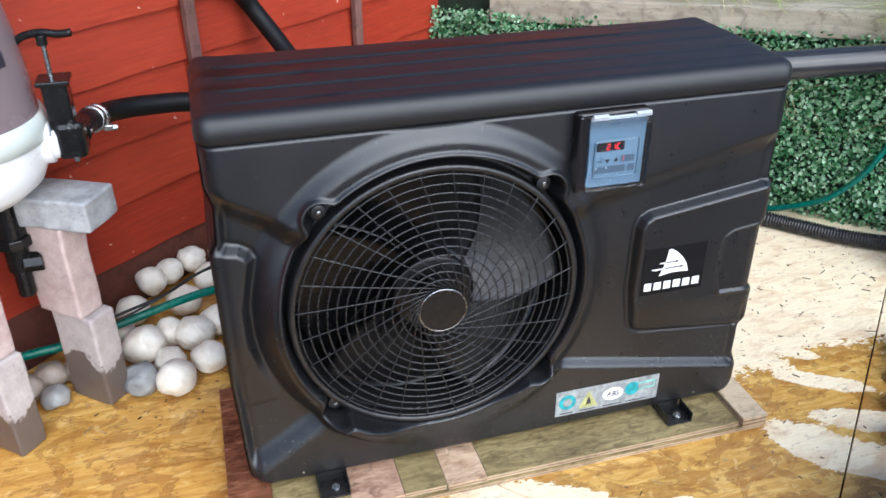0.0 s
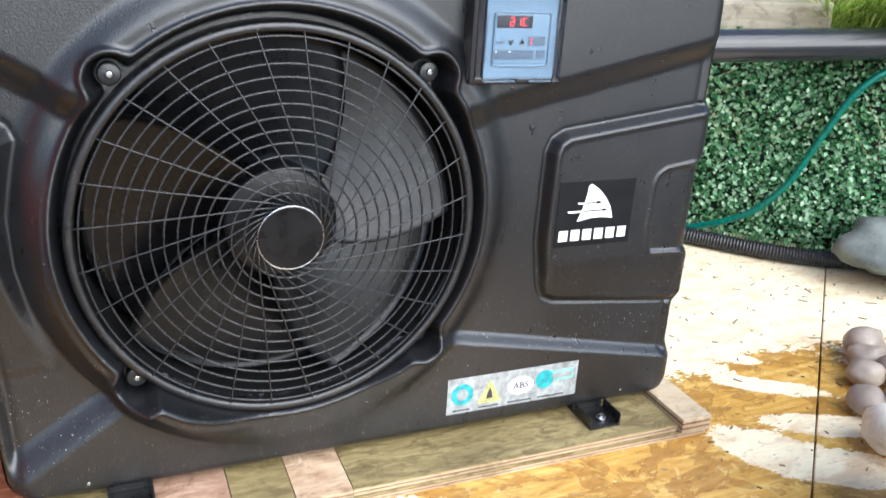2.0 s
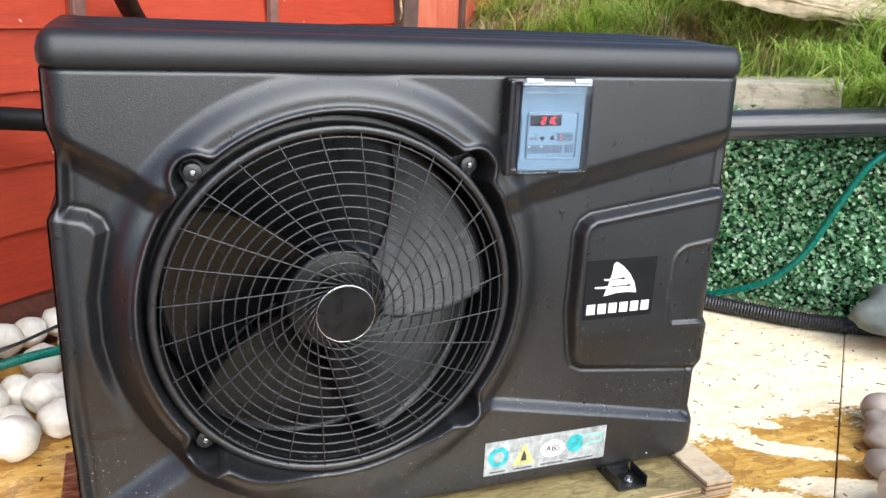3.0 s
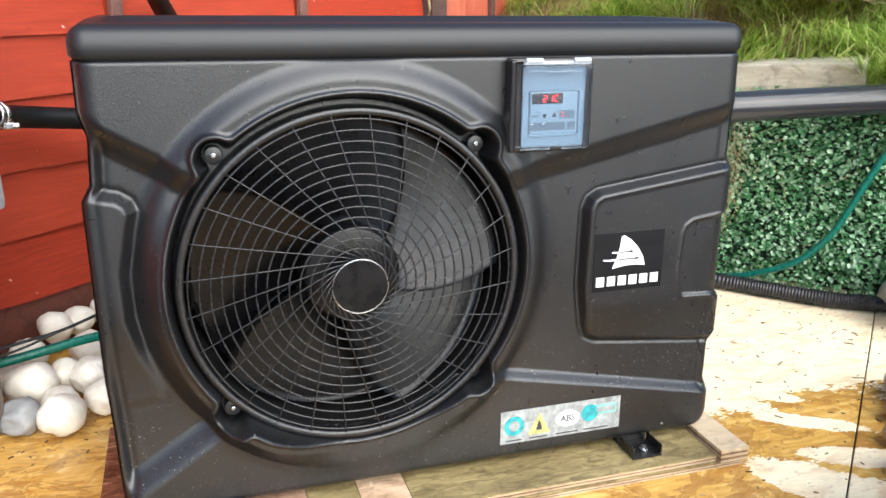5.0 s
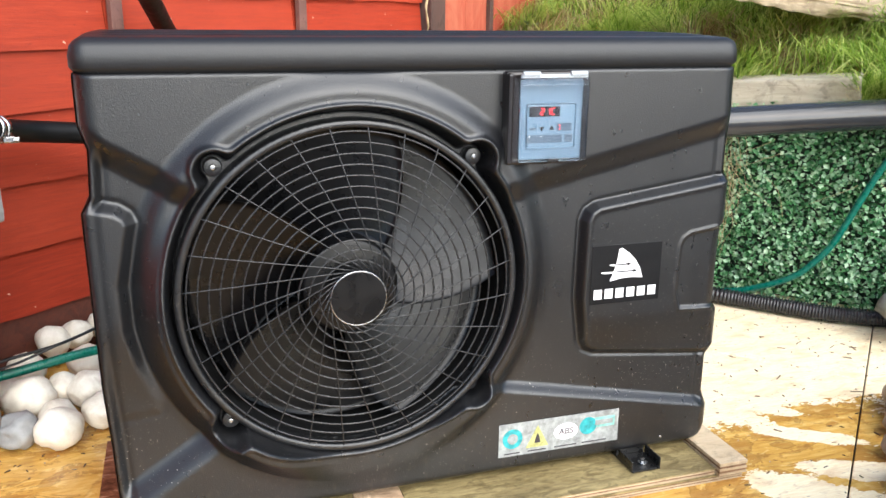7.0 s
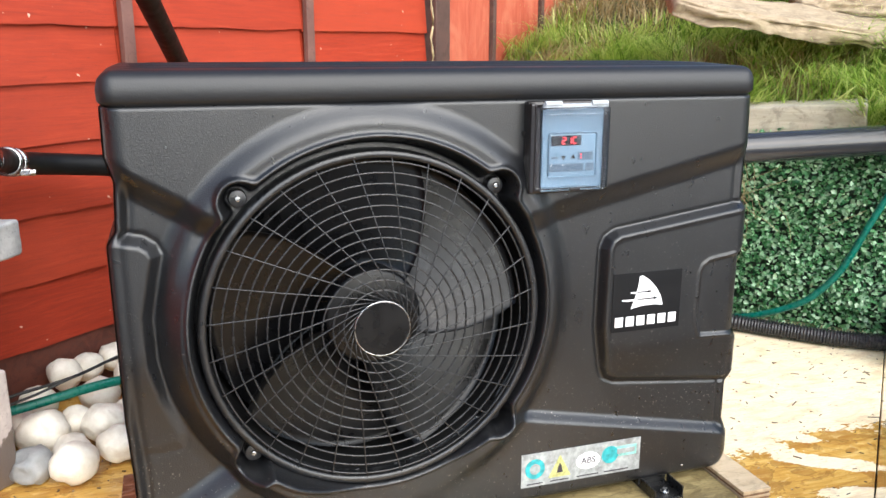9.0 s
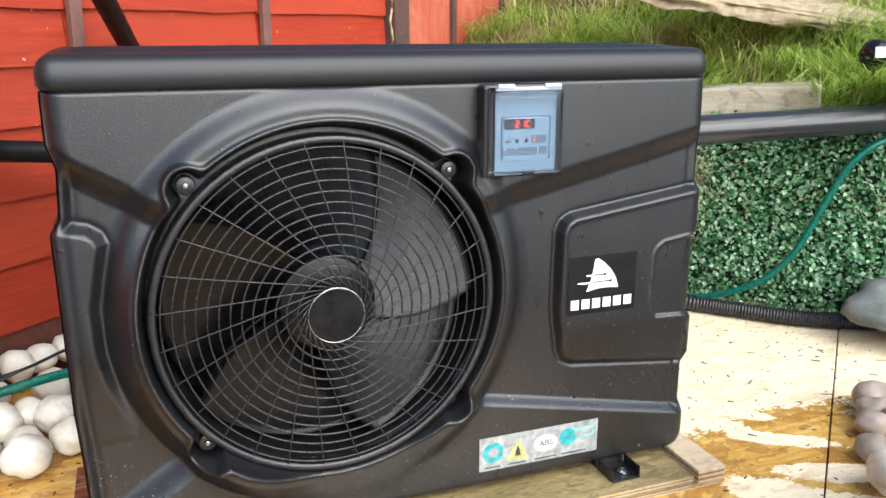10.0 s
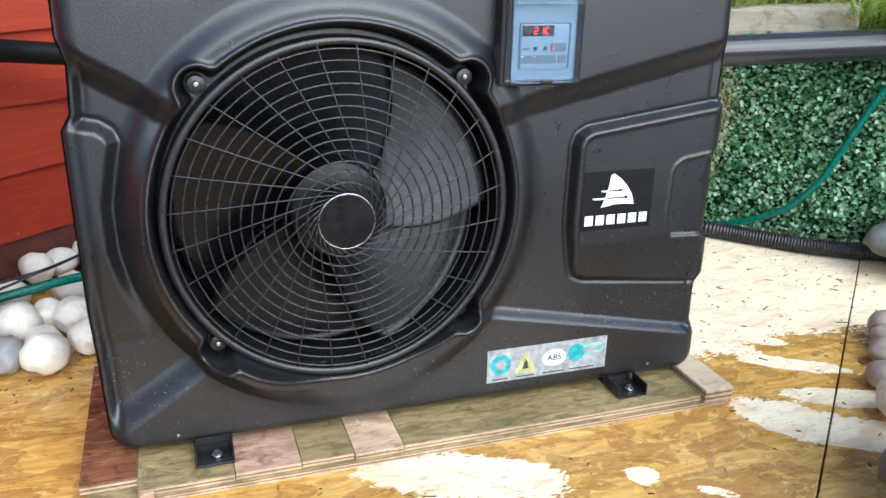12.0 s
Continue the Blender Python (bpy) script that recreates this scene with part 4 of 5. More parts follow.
def build_display(pump):
    unit = new("control_display")
    unit.parent = pump
    unit.location = (0.3145, 0, 0.619)
    tagged(unit, "clear-covered digital controller with red numerals")
    part("bezel", join(box((0.137, 0.024, 0.146), (-0.003, -0.004, 0), 0.005), box((0.010, 0.036, 0.142), (-0.066, -0.008, 0), 0.004)), M_BEZEL, unit)
    part("face", box((0.106, 0.004, 0.124), (0.004, -0.0175, -0.002), 0.003), M_FACE, unit)
    part("inner_panel", box((0.084, 0.002, 0.070), (0.003, -0.0200, -0.011), 0.004), plain("pale_blue_panel", (0.105, 0.16, 0.215), 0.35, 0, 0.04), unit)
    part("led_window", box((0.052, 0.002, 0.016), (-0.009, -0.0218, 0.012), 0.0006), M_LCD, unit)
    # seven-segment numerals: 2, 1, C
    seg = {"a": (0, 1, 0), "d": (0, -1, 0), "g": (0, 0, 0), "f": (-1, .5, 1), "b": (1, .5, 1), "e": (-1, -.5, 1), "c": (1, -.5, 1)}
    bms = []
    for k, lit in enumerate(("abged", "bc", "afed")):
        for s in lit:
            sx, sz, upright = seg[s]
            size = (0.0012, 0.0006, 0.0042) if upright else (0.0050, 0.0006, 0.0012)
            bms.append(box(size, (-0.0135 + k * 0.0095 + sx * 0.0030, -0.0231, 0.012 + sz * 0.0048)))
    part("numerals", join(*bms), M_LED, unit)
    for x, z, w, h in ((-0.028, -0.015, 0.012, 0.004), (0.026, -0.013, 0.026, 0.013), (-0.008, -0.031, 0.062, 0.013), (0.034, -0.031, 0.014, 0.013)):
        part("button_strip", box((w, 0.0012, h), (x, -0.0214, z), 0.0004), M_FACEDARK, unit)
    for x, sgn in ((-0.013, -1), (0.004, 1)):
        bm = cyl(0.0050, 0.001, pose(x, -0.0214, -0.0145, 90, 0, 0) @ pose(0, 0, 0, 0, 0, 0 if sgn > 0 else 180), 3)
        part("arrow_button", bm, M_DECAL, unit)
    for x, z in ((0.0175, -0.0105), (0.0175, -0.0155), ):
        part("indicator", cyl(0.0011, 0.001, pose(x, -0.0224, z, 90, 0, 0), 10), M_LED, unit)
    for x in (-0.034, -0.014):
        part("indicator", cyl(0.0009, 0.001, pose(x, -0.0224, -0.027, 90, 0, 0), 10), M_INK, unit)
    cover = part("cover", box((0.116, 0.008, 0.134), (0.004, -0.0300, 0.0), 0.003), M_CLEAR, unit, "hinged clear plastic cover")
    cover.visible_shadow = False
    part("cover_lip", box((0.112, 0.004, 0.010), (0.004, -0.0345, 0.058), 0.0015), M_CLEAR, unit)
    for x in (-0.036, 0.044):
        part("hinge", cyl(0.0042, 0.028, pose(x, -0.030, 0.070, 0, 90, 0), 16, None, 0.0008), M_HINGE, unit)
    part("hinge_strip", box((0.112, 0.006, 0.006), (0.004, -0.028, 0.0665), 0.0015), M_HINGE, unit, "pale translucent hinge strip")
    part("cover_edge", box((0.002, 0.012, 0.126), (0.0615, -0.027, -0.001), 0.0008), M_BEZEL, unit)
    part("latch", box((0.018, 0.006, 0.005), (0.004, -0.033, -0.064), 0.001), M_BEZEL, unit)


def flat_shape(name, outline_pts, y, thick, material, parent, label=""):
    """A thin plate in the front's plane from an outline of x, z pairs."""
    bm = bmesh.new()
    vs = [bm.verts.new((x, y, z)) for x, z in outline_pts]
    face = bm.faces.new(vs)
    out = bmesh.ops.extrude_face_region(bm, geom=[face])
    bmesh.ops.translate(bm, vec=(0, -thick, 0), verts=[g for g in out["geom"] if isinstance(g, bmesh.types.BMVert)])
    bmesh.ops.triangulate(bm, faces=[g for g in bm.faces if len(g.verts) > 4])
    return part(name, bm, material, parent, label)


def build_badge(pump):
    y = front_y(0.483, 0.345) - 0.0006
    badge = new("badge")
    badge.parent = pump
    badge.location = (0.484, y, 0.3435)
    tagged(badge, "square black sticker with a white fin emblem")
    part("backing", box((0.136, 0.001, 0.106), (0, 0, 0), 0.0004), M_DECAL, badge)
    flat_shape("fin_emblem", [(1.14 * x, 1.14 * z + 0.004) for x, z in [(-0.028, -0.014), (-0.021, 0.004), (-0.0165, 0.022), (-0.015, 0.036), (-0.010, 0.038), (0.002, 0.030), (0.014, 0.018), (0.023, 0.004), (0.028, -0.012), (0.012, -0.010), (-0.006, -0.010)]], -0.0008, 0.0004, M_INK, badge)
    for z, a, b in ((0.017, -0.034, 0.009), (0.004, -0.050, 0.021)):
        flat_shape("arrow_streak", [(a, z - 0.0005), (a, z + 0.0012), (b - 0.008, z + 0.0016), (b - 0.008, z + 0.0038), (b, z + 0.0004), (b - 0.009, z - 0.003), (b - 0.008, z - 0.0008)], -0.0014, 0.0003, M_DECAL, badge)
        flat_shape("arrow_tail", [(a, z - 0.0002), (a, z + 0.0018), (-0.020, z + 0.0016), (-0.024, z - 0.0014), (a + 0.008, z - 0.0014)], -0.0018, 0.0003, M_INK, badge)
    # the maker's word, drawn as plain bars
    for k in range(6):
        w = 0.0155
        part("name_bar", box((w, 0.0004, 0.0175), (-0.0545 + k * 0.0212 + 0.001, -0.0009, -0.0345)), M_INK, badge)


def build_sticker(pump):
    y = front_y(0.372, 0.05) - 0.001
    st = new("information_sticker")
    st.parent = pump
    st.location = (0.372, y, 0.0515)
    st.rotation_euler = (0, 0, 0)
    tagged(st, "worn silver warning sticker with teal and yellow marks")
    part("foil", box((0.236, 0.001, 0.064), (0, 0, 0), 0.0003), M_FOIL, st)
    part("disc_mark", cyl(0.019, 0.0006, pose(-0.092, -0.0007, 0.002, 90, 0, 0), 32), M_TEAL, st)
    part("disc_ring", cyl(0.010, 0.0005, pose(-0.092, -0.0012, 0.002, 90, 0, 0), 24), M_FOIL, st)
    flat_shape("warning_triangle", [(-0.066, -0.020), (-0.022, -0.020), (-0.044, 0.022)], -0.0006, 0.0004, M_YELLOW, st)
    flat_shape("warning_outline", [(-0.050, -0.012), (-0.038, -0.012), (-0.041, 0.002), (-0.044, 0.008), (-0.047, 0.0)], -0.0011, 0.0003, M_LABELDARK, st)
    part("oval_mark", join(cyl(0.016, 0.0005, pose(0.012, -0.0007, 0.002, 90, 0, 0) @ Matrix.Diagonal((1.5, 1, 1, 1)), 32)), M_INK, st)
    curve = bpy.data.curves.new("lettering", "FONT")
    curve.body, curve.size, curve.extrude, curve.align_x = "ABS", 0.017, 0.0002, "CENTER"
    curve.offset = 0.0003
    txt = new("lettering", curve)
    deps = bpy.context.evaluated_depsgraph_get()
    me = bpy.data.meshes.new_from_object(txt.evaluated_get(deps))
    bpy.data.objects.remove(txt)
    me.materials.clear()
    me.materials.append(M_LABELDARK)
    ob = new("lettering", me)
    ob.parent = st
    ob.matrix_basis = pose(0.012, -0.0012, -0.003, 90, 0, 0)
    part("disc_mark", cyl(0.017, 0.0006, pose(0.056, -0.0007, 0.006, 90, 0, 0), 32), M_TEAL, st)
    part("pill_mark", box((0.044, 0.0005, 0.020), (0.088, -0.0006, 0.010), 0.0002), M_MINT, st)
    part("pill_mark", box((0.036, 0.0005, 0.010), (0.088, -0.0011, 0.010), 0.0002), M_FOIL, st)
    for x, w in ((-0.092, 0.03), (-0.044, 0.036), (0.012, 0.044), (0.07, 0.05)):
        part("text_bar", box((w, 0.0004, 0.0022), (x, -0.0007, -0.0265)), M_LABELDARK, st)


def front_y(x, z):
    return -float(front_height(np.array([x]), np.array([z]))[0])


def build_feet(pump):
    for x in (-0.219, 0.527):
        foot = new("foot")
        foot.parent = pump
        foot.location = (x, 0, 0)
        part("plate", box((0.058, 0.36, 0.004), (0, 0.13, -0.0235), 0.001), M_FOOT, foot)
        for s in (-1, 1):
            part("web", box((0.003, 0.052, 0.020), (s * 0.0285, -0.022, -0.0135), 0.001, pose(0, 0, 0, 0, 0, 0)), M_FOOT, foot)
        part("channel", box((0.058, 0.30, 0.012), (0, 0.16, -0.0155), 0.001), M_FOOT, foot)
        bm = cyl(0.009, 0.004, pose(0.004, -0.028, -0.0195), 20, None, 0.001)
        part("bolt_head", join(bm, cyl(0.005, 0.005, pose(0.004, -0.028, -0.0155), 6)), M_STEEL, foot)


def build_pump():
    pump = thing("heat_pump", "black moulded plastic pool heat pump with round fan guard", "heat pump")
    build_body(pump)
    build_lid(pump)
    build_fan(pump)
    for x, z in SCREWS:
        part("screw_boss", cyl(0.0135, 0.022, pose(x, 0.0205, z, 90, 0, 0), 24, None, 0.002), M_BLACK, pump, "", True)
        screw("guard_screw", x, z, 0.009, 0.0055, pump)
    for x, z in ((-0.271, 0.008), (0.584, 0.010)):
        screw("case_screw", x, z, front_y(x, z) + 0.002, 0.0042, pump)
    build_display(pump)
    build_badge(pump)
    build_sticker(pump)
    build_feet(pump)


build_pump()


# ---------------------------------------------------------------- the plinth under the pump
def layered(name, x0, x1, y0, y1, z0, z1, face, parent, layers=4):
    """A plywood board with its layers showing at the edges."""
    b = new(name)
    b.parent = parent
    t = (z1 - z0 - 0.002) / layers
    part("top_veneer", box((x1 - x0, y1 - y0, 0.002), ((x0 + x1) / 2, (y0 + y1) / 2, z1 - 0.001)), face, b)
    for k in range(layers):
        g = 0.0012 if k % 2 else 0.0
        part("layer", box((x1 - x0 - 2 * g, y1 - y0 - 2 * g, t - 0.0002), ((x0 + x1) / 2, (y0 + y1) / 2, z0 + t * (k + 0.5))), M_PLYGLUE if k % 2 else M_PLYCORE, b)
    return b


def build_plinth():
    base = thing("plinth", "stacked weathered plywood offcuts under the heat pump", "plinth")
    layered("board", -0.408, 0.712, -0.083, 0.34, FLOOR, -0.038, M_OLIVE, base, 4)
    runs = ((-0.335, -0.1925, M_OLIVE), (-0.191, -0.089, M_PINK), (-0.0875, -0.003, M_OLIVE), (-0.0015, 0.080, M_CREAM), (0.0815, 0.655, M_OLIVE))
    for k, (a, b, m) in enumerate(runs):
        layered("strip", a, b, -0.080 + 0.002 * (k % 3), 0.336, -0.0378, -0.0262, m, base, 3)
    layered("red_strip", -0.418, -0.336, -0.050, 0.345, -0.0378, -0.0215, M_REDPLY, base, 4)
    layered("end_strip", 0.657, 0.716, -0.088, 0.30, -0.0378, -0.012, M_PALE, base, 5)
    # a split sliver hanging over the front edge
    bm = box((0.022, 0.012, 0.030), (-0.322, -0.093, -0.034), 0.002, pose(0, 0, 0, 8, 0, 6))
    part("sliver", bm, M_PINK, base)


build_plinth()


# ---------------------------------------------------------------- pipes and hoses
def pipe_thing(name, pts, r, mat, label, category, sides=16, count=0, ribs=0.0):
    p = spline(pts, count) if count else [Vector(q) for q in pts]
    v, f = tube(p, r, sides, False, ribs)
    return tagged(mesh_object(name, v, f, mat), label, category)


def build_grey_pipe():
    a, b = Vector((0.62, 0.735, 0.487)), Vector((1.725, 0.485, 0.542))
    pipe = thing("grey_pipe", "dark grey plastic pipe with black end cap along the hedge", "pipe")
    v, f = tube([a + (b - a) * i / 10 for i in range(11)], 0.040, 32)
    mesh_object("tube", v, f, M_PIPE, pipe)
    d = (b - a).normalized()
    v, f = tube([b - d * 0.05, b + d * 0.03], 0.046, 32)
    mesh_object("end_cap", v, f, M_VALVE, pipe, "black rubber end cap")
    v, f = tube([b - d * 0.035, b - d * 0.02], 0.048, 32)
    mesh_object("clip", v, f, M_STEEL, pipe, "narrow steel clip")
    for t in (0.3, 0.97):
        p = a + (b - a) * t
        foot = p + Vector((0.04, 0.05, 0))
        v, f = tube([(foot.x, foot.y, p.z - 0.03), (foot.x, foot.y, FLOOR)], 0.012, 10)
        mesh_object("prop", v, f, M_POST, pipe)


def build_hoses():
    path = [(0.77, 1.32, -0.022), (1.04, 1.02, -0.022), (1.246, 0.775, -0.024), (1.355, 0.65, -0.024), (1.46, 0.54, -0.024), (1.58, 0.46, -0.024), (1.77, 0.38, -0.024)]
    pipe_thing("ribbed_hose", path, 0.0245, M_CORR, "black ribbed drain hose lying along the hedge", "hose", 14, 430, 0.0042)
    path = [(0.95, 1.17, -0.03), (1.20, 0.92, -0.035), (1.316, 0.813, -0.032), (1.382, 0.747, -0.006), (1.445, 0.684, 0.038), (1.483, 0.646, 0.089), (1.518, 0.611, 0.163), (1.561, 0.568, 0.312), (1.596, 0.535, 0.412), (1.66, 0.50, 0.475), (1.75, 0.47, 0.49)]
    pipe_thing("garden_hose", path, 0.0095, M_GREEN, "green garden hose draped over the hedge", "hose", 12, 80)
    path = [(-1.25, 0.44, 0.02), (-0.83, 0.53, 0.03), (-0.76, 0.545, 0.03), (-0.62, 0.60, 0.035), (-0.42, 0.67, 0.045), (-0.15, 0.80, 0.0), (0.1, 0.95, -0.03)]
    pipe_thing("garden_hose", path, 0.0105, M_GREEN, "green garden hose lying over white pebbles", "hose", 12, 60)
    path = [(-0.70, 0.53, 0.06), (-0.637, 0.565, 0.075), (-0.522, 0.62, 0.083), (-0.418, 0.686, 0.10), (-0.3, 0.70, 0.12), (-0.15, 0.55, 0.10), (-0.1, 0.33, 0.1)]
    pipe_thing("cable", path, 0.0036, M_CABLE, "thin black cable running to the heat pump", "cable", 8, 50)
    path = [(-0.70, 0.545, 0.05), (-0.60, 0.59, 0.062), (-0.52, 0.615, 0.085), (-0.42, 0.70, 0.09), (-0.25, 0.72, 0.10), (-0.1, 0.6, 0.1), (-0.06, 0.33, 0.1)]
    pipe_thing("cable", path, 0.0030, M_CABLE, "thin black cable running to the heat pump", "cable", 8, 50)
    path = [(-0.606, 0.500, 0.568), (-0.598, 0.57, 0.560), (-0.585, 0.64, 0.545), (-0.555, 0.70, 0.534), (-0.50, 0.745, 0.524), (-0.40, 0.785, 0.510), (-0.28, 0.79, 0.490), (-0.15, 0.66, 0.47), (-0.10, 0.318, 0.45)]
    pipe_thing("black_hose", path, 0.0235, M_HOSE, "thick black rubber hose from valve to heat pump", "hose", 20, 40)
    path = [(-0.838, 0.455, 0.93), (-0.80, 0.44, 1.06), (-0.62, 0.36, 1.14), (-0.45, 0.36, 1.09), (-0.366, 0.42, 1.0), (-0.323, 0.645, 0.90), (-0.281, 0.870, 0.80),
            (-0.244, 1.06, 0.715), (-0.19, 1.10, 0.63), (-0.10, 0.98, 0.50), (-0.03, 0.70, 0.39), (-0.02, 0.318, 0.36)]
    pipe_thing("black_hose", path, 0.024, M_HOSE, "thick black rubber hose rising along the fence to the filter", "hose", 20, 80)


build_grey_pipe()
build_hoses()


# ---------------------------------------------------------------- filter on its blocks
def block(name, size, at, turn, mat, label, lean=0.0):
    bm = box(size, (0, 0, size[2] / 2), 0.006, None, 3)
    bmesh.ops.subdivide_edges(bm, edges=[e for e in bm.edges if e.calc_length() > 0.03], cuts=5, use_grid_fill=True)
    for v in bm.verts:
        v.co += 0.0022 * Vector(noise.noise_vector(v.co * 28 + Vector(at) * 9))
    low = min(v.co.z for v in bm.verts)
    for v in bm.verts:
        v.co.z -= low
    ob = part(name, bm, mat, None)
    ob.matrix_basis = pose(*at, 0, 0, turn)
    return tagged(ob, label, "block", "blocks under the filter")


def build_blocks():
    w, t, h = 0.118, 0.066, 0.232
    block("concrete_block", (w, t, h), (-0.676, 0.450, FLOOR), -42, M_BLOCKWET, "rough concrete block on end, half soaked dark")
    block("concrete_block", (w, t, h * 0.93), (-0.697, 0.458, FLOOR + h), -40, M_BLOCKPINK, "pinkish rough concrete block standing on another")
    block("concrete_block", (0.19, 0.105, 0.066), (-0.668, 0.452, FLOOR + h * 1.93), -28, M_BLOCKGREY, "grey concrete block laid flat under the filter")
    block("concrete_block", (w, t, h), (-0.845, 0.330, FLOOR), -42, M_BLOCKWET, "rough concrete block on end, half soaked dark")
    block("concrete_block", (w, t, h * 0.93), (-0.852, 0.335, FLOOR + h), -44, M_BLOCKPINK, "pinkish rough concrete block standing on another")
    block("concrete_block", (0.20, 0.105, 0.066), (-0.90, 0.32, FLOOR + h * 1.93), -60, M_BLOCKGREY, "grey concrete block laid flat under the filter")


def build_filter():
    z = FLOOR + 0.232 * 1.93 + 0.066
    tank = thing("sand_filter", "white and smoky plastic pool filter tank with valve", "filter tank", pose(-0.838, 0.455, z))
    v, f = lathe([(0.0, -0.012), (0.07, -0.010), (0.12, 0.004), (0.156, 0.032), (0.174, 0.072), (0.178, 0.118)], 56)
    mesh_object("bowl", v, f, M_WHITE, tank, "glossy white lower bowl")
    v, f = lathe([(0.178, 0.118), (0.184, 0.120), (0.185, 0.148), (0.180, 0.165), (0.174, 0.167)], 56)
    mesh_object("clamp_band", v, f, M_BAND, tank, "pale green clamp band")
    v, f = lathe([(0.174, 0.167), (0.171, 0.21), (0.164, 0.31), (0.150, 0.39), (0.12, 0.46), (0.06, 0.49), (0.0, 0.495)], 56)
    mesh_object("dome", v, f, M_TANK, tank, "smoky mauve upper dome")

    def patch(name, a0, a1, z0, z1, mat, out):
        verts, faces = [], []
        n = 10
        for i in range(n + 1):
            a = radians(a0 + (a1 - a0) * i / n)
            for zz in (z0, z1):
                r = float(np.interp(zz, (0.167, 0.21, 0.31, 0.39), (0.174, 0.171, 0.164, 0.150))) + out
                verts.append((r * math.cos(a), r * math.sin(a), zz))
        faces = [(2 * i, 2 * i + 2, 2 * i + 3, 2 * i + 1) for i in range(n)]
        mesh_object(name, verts, faces, mat, tank)

    patch("blue_label", -85, -25, 0.325, 0.388, M_BLUE, 0.0012)
    patch("label_bar", -75, -24, 0.275, 0.302, M_LABELDARK, 0.0012)
    # outlet and gate valve
    side = Matrix.Translation((0.165, -0.005, 0.104))
    part("outlet", join(cyl(0.034, 0.07, side @ ALONG_X, 32, None, 0.004), cyl(0.042, 0.022, side @ pose(0.012, 0, 0, 0, 90, 0), 32, None, 0.004)), M_WHITE, tank, "", True)
    valve = new("gate_valve")
    valve.parent = tank
    valve.location = (0.222, -0.003, 0.108)
    part("union_nut", cyl(0.034, 0.034, pose(-0.045, 0, 0, 0, 90, 0), 12, None, 0.003), M_UNION, valve, "grey ribbed union nut")
    part("valve_body", join(box((0.056, 0.060, 0.076), (0, 0, 0.0), 0.012), box((0.046, 0.052, 0.09), (-0.008, 0, 0.070), 0.004), box((0.060, 0.064, 0.010), (-0.009, 0, 0.116), 0.003)), M_VALVE, valve)
    part("spigot", cyl(0.026, 0.05, pose(0.008, 0.050, -0.004, -90, 0, 0), 28, None, 0.002), M_VALVE, valve)
    part("stem", cyl(0.0045, 0.085, pose(-0.012, 0, 0.155), 14), M_STEEL, valve)
    part("stem_boss", cyl(0.010, 0.02, pose(-0.013, 0, 0.192), 18, None, 0.002), M_VALVE, valve)
    v, f = tube(spline([(-0.068, 0.012, 0.184), (-0.045, 0.008, 0.199), (-0.013, 0.0, 0.206), (0.020, -0.007, 0.203), (0.042, -0.010, 0.205)], 20), 0.0075, 10)
    mesh_object("handle", [Vector(p) for p in v], f, M_VALVE, valve)
    for y in (-0.032, 0.032):
        for zz in (-0.034, 0.034):
            part("bolt", cyl(0.006, 0.008, pose(0.006, y, zz, 90, 0, 0), 6), M_STEEL, valve)
    drain = new("drain_fitting")
    drain.parent = tank
    drain.location = (0.066, 0.0, 0.0)
    part("elbow", join(cyl(0.030, 0.10, pose(0, 0, -0.055), 24, None, 0.003), cyl(0.038, 0.022, pose(0, 0, -0.10), 10, None, 0.003), cyl(0.024, 0.06, pose(0.0, 0, -0.14), 20, None, 0.003)), M_VALVE, drain)
    part("drain_knob", join(cyl(0.022, 0.04, pose(0.03, -0.01, -0.150, 0, 90, 0), 8, None, 0.004), cyl(0.018, 0.06, pose(0.0, 0, -0.2), 16, None, 0.003)), M_VALVE, drain)
    clamp = thing("hose_clamp", "bright steel worm-drive clamp on the black hose", "hose clamp", Matrix.Translation((-0.590, 0.615, 0.550)))
    m = Vector((0.16, 0.97, -0.17)).to_track_quat("Z", "X").to_matrix().to_4x4()
    for at in (-0.016, 0.012):
        v, f = lathe([(0.0245, at - 0.008), (0.0290, at - 0.008), (0.0290, at + 0.008), (0.0245, at + 0.008)], 36)
        mesh_object("band", [m @ Vector(p) for p in v], f, M_STEEL, clamp)
    part("screw_housing", box((0.022, 0.016, 0.014), (0.026, -0.010, -0.020), 0.003), M_STEEL, clamp)
    part("screw_head", cyl(0.007, 0.010, pose(0.040, -0.012, -0.021, 0, 90, 0), 6), M_STEEL, clamp)


build_blocks()
build_filter()


